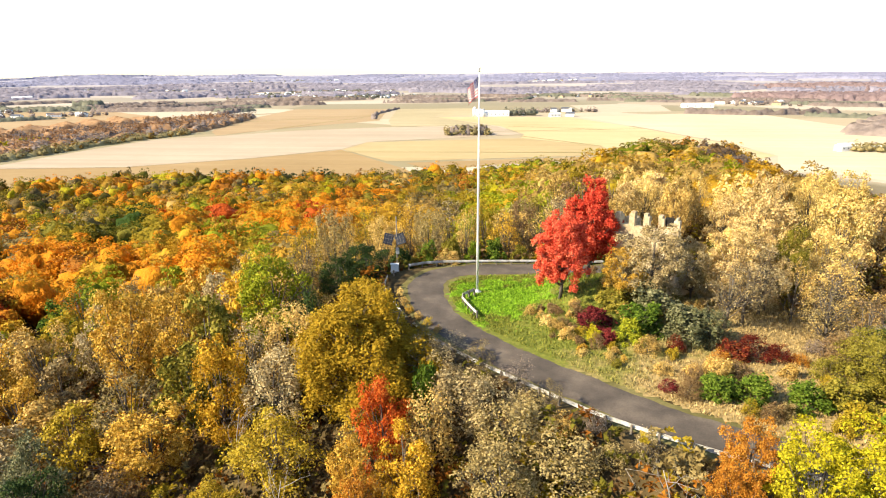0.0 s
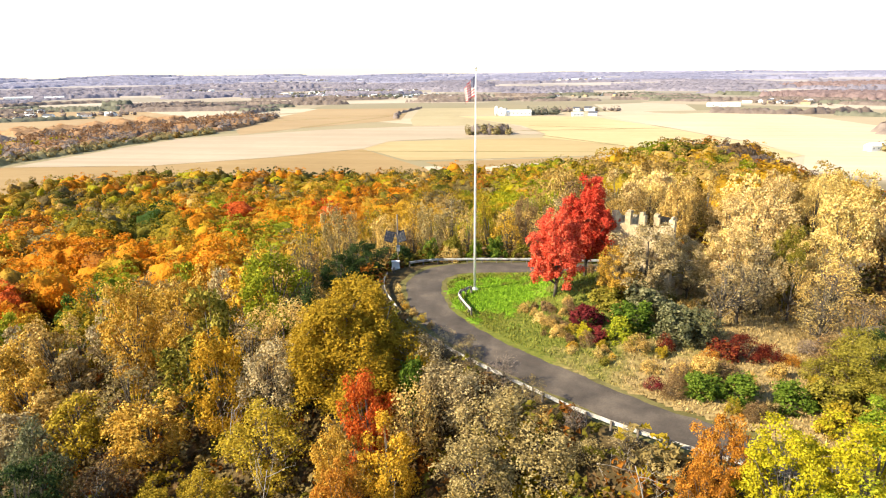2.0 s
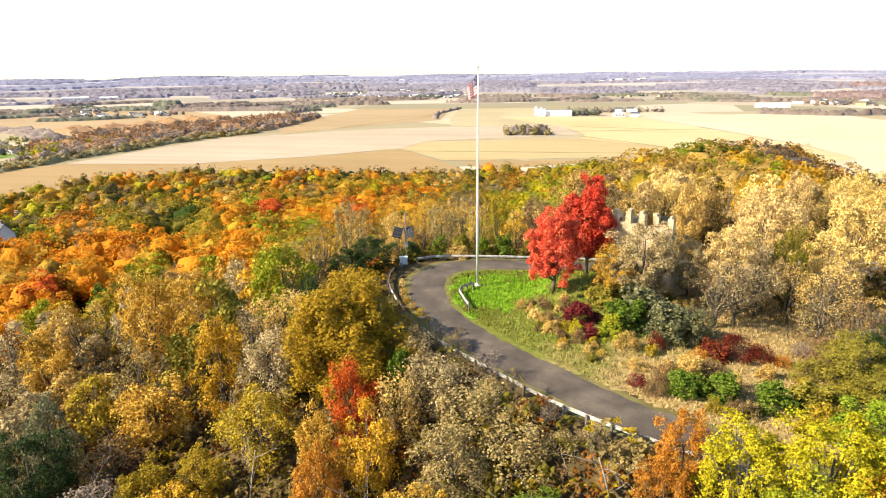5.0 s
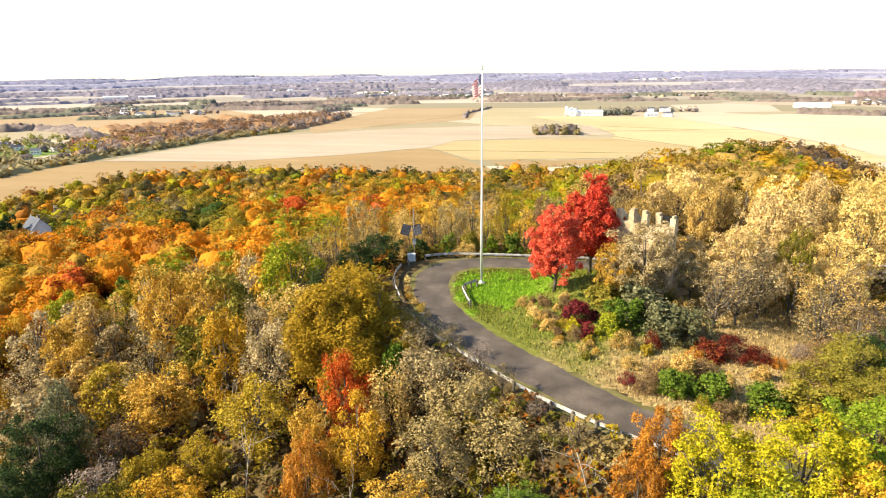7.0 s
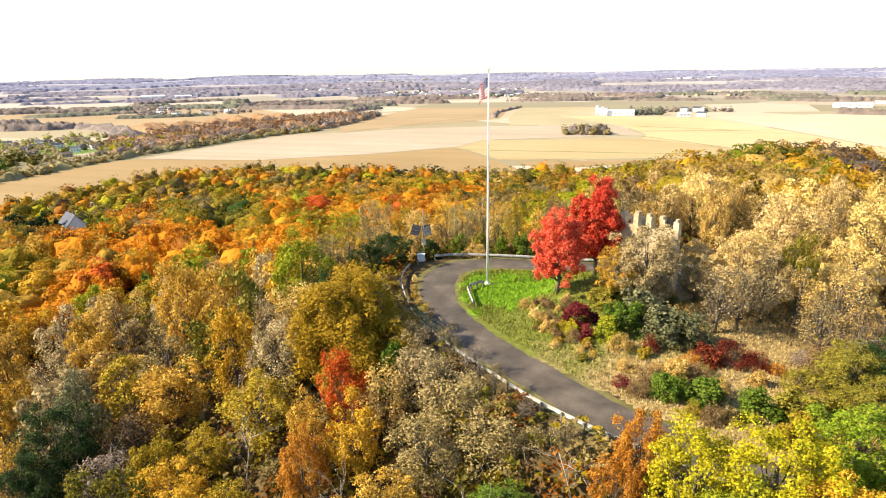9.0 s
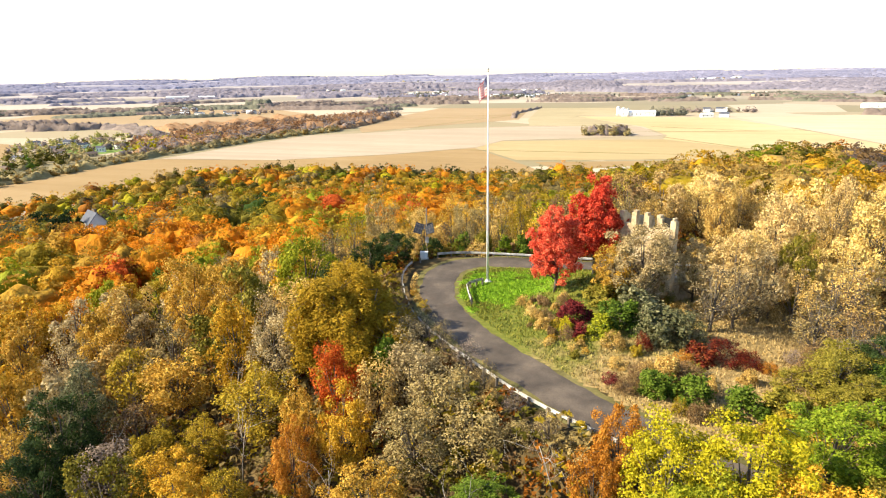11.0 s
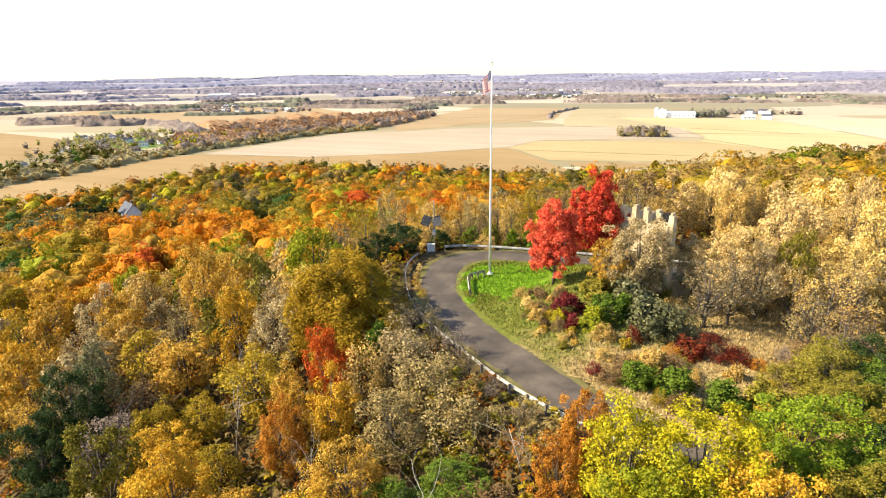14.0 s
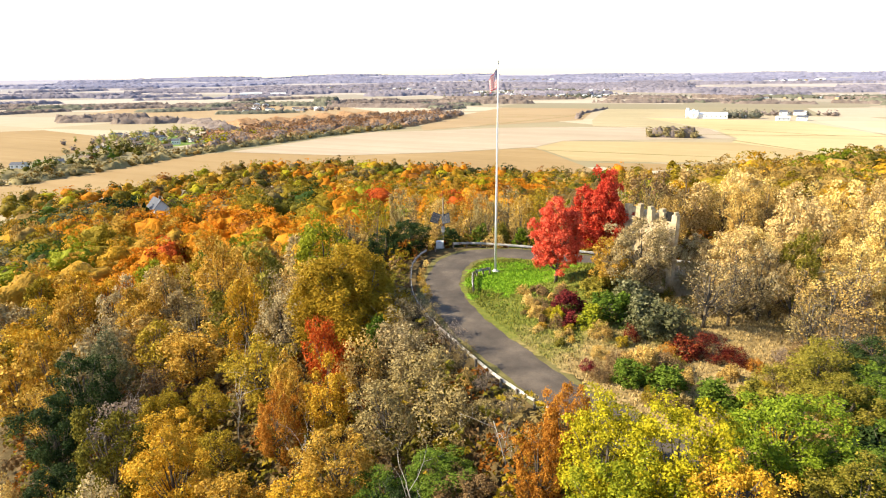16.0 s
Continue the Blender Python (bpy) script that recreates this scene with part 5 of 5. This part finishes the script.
# ---- the flagpole ----


def lathe(profile, sides=20):
    bm = bmesh.new()
    rows = [[bm.verts.new((r * math.cos(2 * math.pi * k / sides), r * math.sin(2 * math.pi * k / sides), z)) for k in range(sides)] for r, z in profile]
    for i in range(len(rows) - 1):
        for k in range(sides):
            bm.faces.new((rows[i][k], rows[i][(k + 1) % sides], rows[i + 1][(k + 1) % sides], rows[i + 1][k]))
    bm.faces.new(rows[0][::-1])
    bm.faces.new(rows[-1])
    return bm


def flagpole():
    x, y = -1.94, 63.95
    z = h_at(x, y)
    top = 23.95 - z
    ob = thing("flagpole", pose(x, y, z), "tall brushed aluminium flagpole on a concrete footing", "flagpole")
    part("footing", lathe([(0.46, -0.2), (0.46, 0.08), (0.42, 0.12), (0.26, 0.15)], 28), CONCRETE, ob, "round pale concrete footing")
    part("collar", lathe([(0.26, 0.14), (0.26, 0.2), (0.17, 0.32), (0.15, 0.34)]), POLE, ob, smooth_it=True)
    part("pole", lathe([(0.14, 0.15), (0.135, 6), (0.115, 13), (0.085, 19), (0.055, top)]), POLE, ob, smooth_it=True)
    part("finial", lathe([(0.02, top), (0.03, top + 0.08), (0.1, top + 0.13), (0.13, top + 0.22), (0.1, top + 0.31), (0.01, top + 0.35)]), POLE, ob, "ball finial", True)
    part("truck", lathe([(0.07, top - 0.14), (0.09, top - 0.1), (0.09, top - 0.03), (0.06, top)]), GREY_METAL, ob)
    v, f = tube([(0.13, -0.11, 1.2), (0.10, -0.09, 12), (0.07, -0.06, top - 0.1)], [0.008] * 3, 5)
    rope = new("halyard", mesh_of("halyard", v, f, WHITE_CLOTH, True))
    rope.parent = ob
    bm = bmesh.new()
    box(bm, (0.05, 0.06, 0.28), pose(0.15, 0, 1.3), 0.01)
    part("cleat", bm, GREY_METAL, ob)
    flag = thing("flag", pose(x, y, z + top - 0.6), "red and white striped flag with a blue canton hanging limp", "flag")
    nu, nv = 30, 26
    hoist = 2.0

    def at(u, v):
        out = 1.15 * u ** 0.9
        z = -v * hoist * (1 - 0.12 * u) - 1.25 * u ** 1.2 * (1 - 0.12 * v)
        fold = 0.12 * math.sin(10.5 * u + 1.8 * v) * min(1, 3 * u)
        back = 0.08 * math.sin(21 * u + 3 * v) * u
        w = math.radians(165)
        return (math.cos(w) * (out + back) - math.sin(w) * fold - 0.07, math.sin(w) * (out + back) + math.cos(w) * fold - 0.03, z)
    verts = [at(i / nu, j / nv) for j in range(nv + 1) for i in range(nu + 1)]
    groups = {"red_stripe": [], "white_stripe": [], "canton": []}
    for j in range(nv):
        for i in range(nu):
            q = (j * (nu + 1) + i, j * (nu + 1) + i + 1, (j + 1) * (nu + 1) + i + 1, (j + 1) * (nu + 1) + i)
            if i < nu * 0.4 and j < 14:
                groups["canton"].append(q)
            else:
                groups["red_stripe" if (j // 2) % 2 == 0 else "white_stripe"].append((j // 2, q))
    pieces = [("canton", groups["canton"], BLUE_CLOTH, "navy blue canton")]
    for k in range(13):
        n = "red_stripe" if k % 2 == 0 else "white_stripe"
        pieces.append((n, [q for s, q in groups[n] if s == k], RED_CLOTH if k % 2 == 0 else WHITE_CLOTH, ""))
    for n, quads, mt, lab in pieces:
        me = mesh_of(n, verts, quads, mt, True)
        bm = bmesh.new()
        bm.from_mesh(me)
        bmesh.ops.delete(bm, geom=[q for q in bm.verts if not q.link_faces], context="VERTS")
        part(n, bm, mt, flag, lab, True)
    bm = bmesh.new()
    for row in range(9):
        for col in range(6 if row % 2 == 0 else 5):
            u, v = 0.4 * (col + (0.5 if row % 2 == 0 else 1.0)) / 6, (row + 0.7) / 9 * 0.53
            for side in (0.006, -0.006):
                c, a, b = Vector(at(u, v)), Vector(at(u + 0.012, v)), Vector(at(u, v + 0.018))
                a, b = a - c, b - c
                nrm = a.cross(b).normalized() * side
                bm.faces.new([bm.verts.new(c + nrm + q) for q in (a, b, -a, -b)])
    tagged(part("stars", bm, WHITE_CLOTH, flag), "small white stars", "", "", "stuff")


flagpole()

# ---- the solar mast at the bend ----


def solar_mast():
    x, y = -12.4, 71.2
    ob = thing("solar_mast", pose(x, y, h_at(x, y), 0, 0, 12), "dark mast with tilted solar panels and white cabinet", "mast")
    v, f = tube([(0, 0, -0.3), (0, 0, 3.5), (0, 0, 6.9)], [0.1, 0.09, 0.07], 10)
    m = new("mast", mesh_of("mast", v, f, TIMBER, True))
    m.parent = ob
    for sx in (-1, 1):
        bm = bmesh.new()
        tilt = pose(sx * 0.72 - 0.3, -0.25, 4.15, -34, -sx * 16, 0)
        box(bm, (1.15, 0.05, 1.45), tilt, 0.008)
        p = part("solar_panel", bm, PANEL, ob, "blue-black glass panel")
        bm = bmesh.new()
        for k in (-0.32, 0, 0.32):
            box(bm, (0.02, 0.01, 1.41), tilt @ pose(k * 1.1, -0.032, 0))
        for k in (-0.5, 0, 0.5):
            box(bm, (1.11, 0.012, 0.02), tilt @ pose(0, -0.033, k))
        part("grid_lines", bm, TIMBER, p)
    bm = bmesh.new()
    box(bm, (1.9, 0.06, 0.06), pose(-0.3, -0.12, 4.1))
    box(bm, (0.06, 0.5, 0.06), pose(0, -0.1, 4.0, 20, 0, 0))
    part("bracket", bm, GREY_METAL, ob)
    bm = bmesh.new()
    box(bm, (0.42, 0.28, 0.75), pose(0.05, -0.26, 2.6), 0.02)
    b = part("control_box", bm, GREY_METAL, ob, "grey control box")
    bm = bmesh.new()
    box(bm, (0.95, 0.6, 0.85), pose(-0.35, -0.55, 0.55), 0.03)
    c = part("cabinet", bm, WHITE_PAINT, ob, "white painted cabinet")
    bm = bmesh.new()
    box(bm, (1.05, 0.7, 0.05), pose(-0.35, -0.55, 1.0), 0.012)
    part("lid", bm, WHITE_PAINT, c)
    bm = bmesh.new()
    box(bm, (0.38, 0.02, 0.7), pose(-0.12, -0.862, 0.55), 0.008)
    part("door", bm, WHITE_PAINT, c)
    bm = bmesh.new()
    box(bm, (1.1, 0.75, 0.25), pose(-0.35, -0.55, 0.02), 0.02)
    part("plinth", bm, CONCRETE, ob)


solar_mast()

# ---- the ruin ----


def ruin():
    """Roofless stone house, its upper storey broken down to the piers between the windows."""
    x, y = 17.1, 64.4
    z = h_at(x, y) - 0.3
    ob = thing("stone_ruin", pose(x, y, z, 0, 0, -35.9), "roofless cream limestone ruin with broken window piers", "ruin")
    top = 9.85 - z
    r = random.Random(12)
    L, D, T = 6.9, 5.4, 0.5

    def wall(name, length, m, bays, pier_tops, sill2=top - 1.5):
        """One solid of stone courses, with window holes below and broken piers above."""
        wide = 0.95
        pier = (length - bays * wide) / (bays + 1)
        xs, role = [-length / 2], []
        for k in range(bays + 1):
            for q in range(3):
                xs.append(xs[-1] + pier / 3)
                role.append(("pier", k, q))
            if k < bays:
                for q in range(2):
                    xs.append(xs[-1] + wide / 2)
                    role.append(("gap", k, q))
        zs = [-0.4, 0.6, 1.2, 2.1, 3.1] + list(np.linspace(3.1, sill2, 5)[1:])
        while zs[-1] < sill2 + max(pier_tops) - 0.05:
            zs.append(zs[-1] + 0.3)
        full = {}
        for i, (what, k, q) in enumerate(role):
            h = sill2 + (pier_tops[k] - (0.35 * r.random() if q != 1 else 0.0) if what == "pier" else 0.0)
            for n in range(len(zs) - 1):
                z0 = (zs[n] + zs[n + 1]) / 2
                hole = what == "gap" and 1.2 < z0 < 3.1
                full[i, n] = z0 < h and not hole
        bm = bmesh.new()
        seen = {}

        def at(i, n, s):
            if (i, n, s) not in seen:
                p = Vector((xs[i], s * T / 2, zs[n]))
                seen[i, n, s] = bm.verts.new(m @ (p + noise.noise_vector(p * 1.3 + Vector((length, 0, 0))) * 0.05))
            return seen[i, n, s]
        for (i, n), solid in full.items():
            if not solid:
                continue
            for s in (-1, 1):
                bm.faces.new([at(i, n, s), at(i + 1, n, s), at(i + 1, n + 1, s), at(i, n + 1, s)][::-s])
            for di, dn, a, b in ((-1, 0, (0, 0), (0, 1)), (1, 0, (1, 0), (1, 1)), (0, -1, (0, 0), (1, 0)), (0, 1, (0, 1), (1, 1))):
                if not full.get((i + di, n + dn)):
                    bm.faces.new([at(i + a[0], n + a[1], -1), at(i + b[0], n + b[1], -1), at(i + b[0], n + b[1], 1), at(i + a[0], n + a[1], 1)])
        bmesh.ops.recalc_face_normals(bm, faces=bm.faces)
        part(name, bm, STONE, ob)
        return pier

    front = wall("front_wall", L, pose(0, -D / 2, 0), 4, [1.30, 1.42, 1.36, 1.48, 1.5])
    wall("back_wall", L, pose(0, D / 2, 0), 3, [0.3, 0.2, 0.3, 0.2], 1.3)
    wall("side_wall", D - T - 0.02, pose(L / 2 - T / 2, 0, 0, 0, 0, 90), 2, [0.3, 0.2, 0.3], 2.3)
    wall("side_wall", D - T - 0.02, pose(-L / 2 + T / 2, 0, 0, 0, 0, 90), 2, [1.35, 0.75, 0.3], top - 1.9)
    at = L / 2 - front - 0.475
    bm = bmesh.new()
    box(bm, (0.93, T * 0.9, 0.75), pose(at, -D / 2, top - 1.46), 0.04)
    part("window_breast", bm, STONE, ob, "stone breast below the last window")
    # added boards, coloured near-black for the shaded room behind the open window
    bm = bmesh.new()
    for k in range(5):
        box(bm, (0.17, 0.05, 0.98), pose(at - 0.36 + 0.18 * k, -D / 2 + 0.05, top - 0.62), 0.008)
    part("shutter", bm, DARK_OPENING, ob, "near-black boards in place of the shaded inside of the last window")


ruin()

# ---- houses, farm, village ----


def house(x, y, z, w, d, h, turn, walls, roof, label, name="house", pitch=0.55, windows=3, chimney=True, category="house"):
    ob = thing(name, pose(x, y, z, 0, 0, turn), label, category, "buildings of the plain")
    bm = bmesh.new()
    box(bm, (w, d, h + 0.4), pose(0, 0, h / 2 - 0.2))
    for s in (-1, 1):
        a = [bm.verts.new((s * (w / 2 - 0.01), -d / 2, h)), bm.verts.new((s * (w / 2 - 0.01), d / 2, h)), bm.verts.new((s * (w / 2 - 0.01), 0, h + d / 2 * pitch))]
        bm.faces.new(a)
    part("wall", bm, walls, ob)
    bm = bmesh.new()
    rise = d / 2 * pitch
    slope = math.hypot(d / 2 + 0.4, rise + 0.4 * pitch)
    for s in (-1, 1):
        box(bm, (w + 0.8, slope, 0.18), pose(0, s * (d / 4 + 0.2), h + rise / 2 - 0.2 * pitch + 0.1, -s * math.degrees(math.atan(pitch)), 0, 0))
    rf = part("roof", bm, roof, ob)
    if chimney:
        bm = bmesh.new()
        box(bm, (0.7, 0.7, 1.8), pose(w * 0.25, 0.3, h + rise + 0.3), 0.03)
        part("chimney", bm, ROOF_BROWN, rf)
    for s in (-1, 1):
        for k in range(windows):
            bm = bmesh.new()
            box(bm, (min(1.2, w / windows * 0.45), 0.08, 1.4), pose((k + 0.5) / windows * w - w / 2, s * (d / 2 + 0.02), h * 0.55), 0.01)
            part("window", bm, GLASS, ob)
    return ob


hx, hy = HOUSE_AT
house(hx, hy, h_at(hx, hy) + 0.2, 8.5, 5.4, 9.2, -24, WHITE_PAINT, SLATE, "tall white gabled house with a blue-grey shingle roof among trees", pitch=1.15)
hz = PLAIN + 0.1
for k, (x, y) in enumerate(((-607, 560), (-654, 580), (-614, 524), (-560, 500), (-540, 470), (-541, 316), (-524, 340), (-517, 361), (-640, 520), (-690, 560), (-585, 470), (-575, 420), (-628, 500), (-566, 530), (-660, 545), (-600, 590), (-556, 452), (-700, 530))):
    house(x, y, h_at(x, y), 8 + k % 3 * 2.5, 6.5, 3.0 + (k % 4) * 0.6, k * 41 % 90, (STONE, WHITE_PAINT, WHITE_PAINT, WHITE_PAINT if k % 8 == 3 else RED_BARN)[k % 4], (SLATE, ROOF_BROWN, SLATE)[k % 3], "small %s house in the village" % ("cream", "white", "white", "white" if k % 8 == 3 else "barn-red")[k % 4], "village_house")


def silo(x, y, tall, wide, roof):
    ob = thing("silo", pose(x, y, h_at(x, y)), "round white farm silo with a domed cap", "silo", "buildings of the plain")
    part("body", lathe([(wide, -0.3), (wide, tall)], 18), WHITE_PAINT, ob, smooth_it=True)
    part("cap", lathe([(wide + 0.12, tall), (wide * 0.86, tall + wide * 0.5), (wide * 0.5, tall + wide * 0.86), (0.05, tall + wide)], 18), roof, ob, smooth_it=True)


house(-38, 1086, hz, 54, 16, 6.5, 8, WHITE_PAINT, ROOF_WHITE, "long white farm barn beside the fields", "barn", 0.35, 8, False, "barn")
house(-62, 1098, hz, 15, 12, 9, 98, WHITE_PAINT, ROOF_WHITE, "tall white farm barn beside the silos", "barn", 0.6, 3, False, "barn")
house(10, 1104, hz, 12, 9, 5, 10, WHITE_PAINT, ROOF_BROWN, "white farmhouse behind trees", "farmhouse")
house(66, 1074, hz, 18, 10, 4.5, 15, WHITE_PAINT, ROOF_WHITE, "white farm shed by the pale field", "barn", 0.4, 3, False, "barn")
house(92, 1082, hz, 14, 9, 5, -10, WHITE_PAINT, SLATE, "white farmhouse by the pale field", "farmhouse")
silo(-70, 1084, 13, 3.0, ROOF_WHITE)
silo(-54, 1076, 11, 2.6, GREY_METAL)
house(318, 640, hz, 16, 9, 5, 20, WHITE_PAINT, ROOF_WHITE, "white farmhouse among green trees", "farmhouse")
house(352, 650, hz, 12, 9, 4.5, 70, WHITE_PAINT, ROOF_BROWN, "white farm shed among green trees", "barn", 0.5, 3, False, "barn")


def town():
    """Clusters of pale houses among dark trees, thinning towards the far hills."""
    r = random.Random(8)
    spots = ((-760, 1880, 110, 80, 30, 1.0), (-600, 2110, 120, 90, 24, 1.0), (-395, 1810, 120, 60, 30, 1.0), (-1050, 3250, 300, 120, 12, 1.5), (215, 3080, 130, 60, 12, 2.0),
             (-795, 1060, 40, 20, 5, 1.0), (-1005, 1135, 50, 20, 5, 1.0), (-890, 985, 30, 20, 4, 1.0), (530, 1440, 70, 50, 8, 1.2), (85, 1195, 40, 12, 5, 1.0), (-1330, 2150, 240, 120, 10, 1.0), (160, 1850, 160, 90, 9, 1.0))
    k = 0
    for cx, cy, sx, sy, n, big in spots:
        green = []
        for _ in range(n):
            x, y = cx + r.gauss(0, 0.6) * sx, cy + r.gauss(0, 0.6) * sy
            house(x, y, h_at(x, y), r.uniform(10, 19) * big, r.uniform(7, 10) * big, r.uniform(3.5, 6) * big, r.uniform(0, 180), WHITE_PAINT if r.random() < 0.7 else STONE,
                  (ROOF_WHITE, SLATE, ROOF_BROWN)[k % 3], "pale distant building of the town", "town_building", 0.5, 2, False, "building")
            k += 1
            green += [(cx + r.gauss(0, 0.7) * sx, cy + r.gauss(0, 0.8) * sy, -0.3, r.uniform(6, 11), r.uniform(5, 9)) for _ in range(3)]
        crowd("woods", on_ground(green), "far_green" if n > 8 else "far_brown", "dark trees among the distant houses", 20, 2.6, 700 + n, "dome")
    for x, y, w, turn in ((-1500, 1640, 70, 40), (-1400, 1660, 50, 40), (365, 1330, 60, 5)):
        house(x, y, h_at(x, y), w, 18, 6, turn, WHITE_PAINT, ROOF_WHITE, "long white farm shed on the far plain", "barn", 0.3, 4, False, "barn")


town()

# ---- grass ----


def tufts(name, ring, count, tall, material, label, seed, wide=0.05, lift=0.05, avoid=3.0):
    r = np.random.default_rng(seed)
    xs, ys = [p[0] for p in ring], [p[1] for p in ring]
    x, y = r.uniform(min(xs), max(xs), count * 3), r.uniform(min(ys), max(ys), count * 3)
    d, _ = from_line(x, y, ROAD)
    ok = inside(x, y, ring) & (d > avoid)
    x, y = x[ok][:count], y[ok][:count]
    z = height(x, y) + lift
    n = len(x)
    a = r.uniform(0, 6.28, n)
    h = tall * r.uniform(0.5, 1.4, n)
    dx, dy = np.cos(a) * wide * r.uniform(0.6, 1.8, n), np.sin(a) * wide
    lx, ly = r.normal(size=n) * h * 0.35, r.normal(size=n) * h * 0.35
    V = np.stack((np.stack((x - dx, y - dy, z), 1), np.stack((x + dx, y + dy, z), 1), np.stack((x + lx, y + ly, z + h), 1)), 1).reshape(-1, 3)
    tagged(new(name, mesh_of(name, V, np.arange(n * 3).reshape(-1, 3), material)), label, "grass", "", "stuff")


tufts("lawn_grass", MOUND, 16000, 0.11, BLADES, "green grass blades on the mound", 1, 0.045, 0.05, 2.4)
tufts("rough_grass", TURF, 42000, 0.27, BLADES, "rough olive and straw-coloured grass blades on the hilltop", 2, 0.05, 0.02, 2.5)
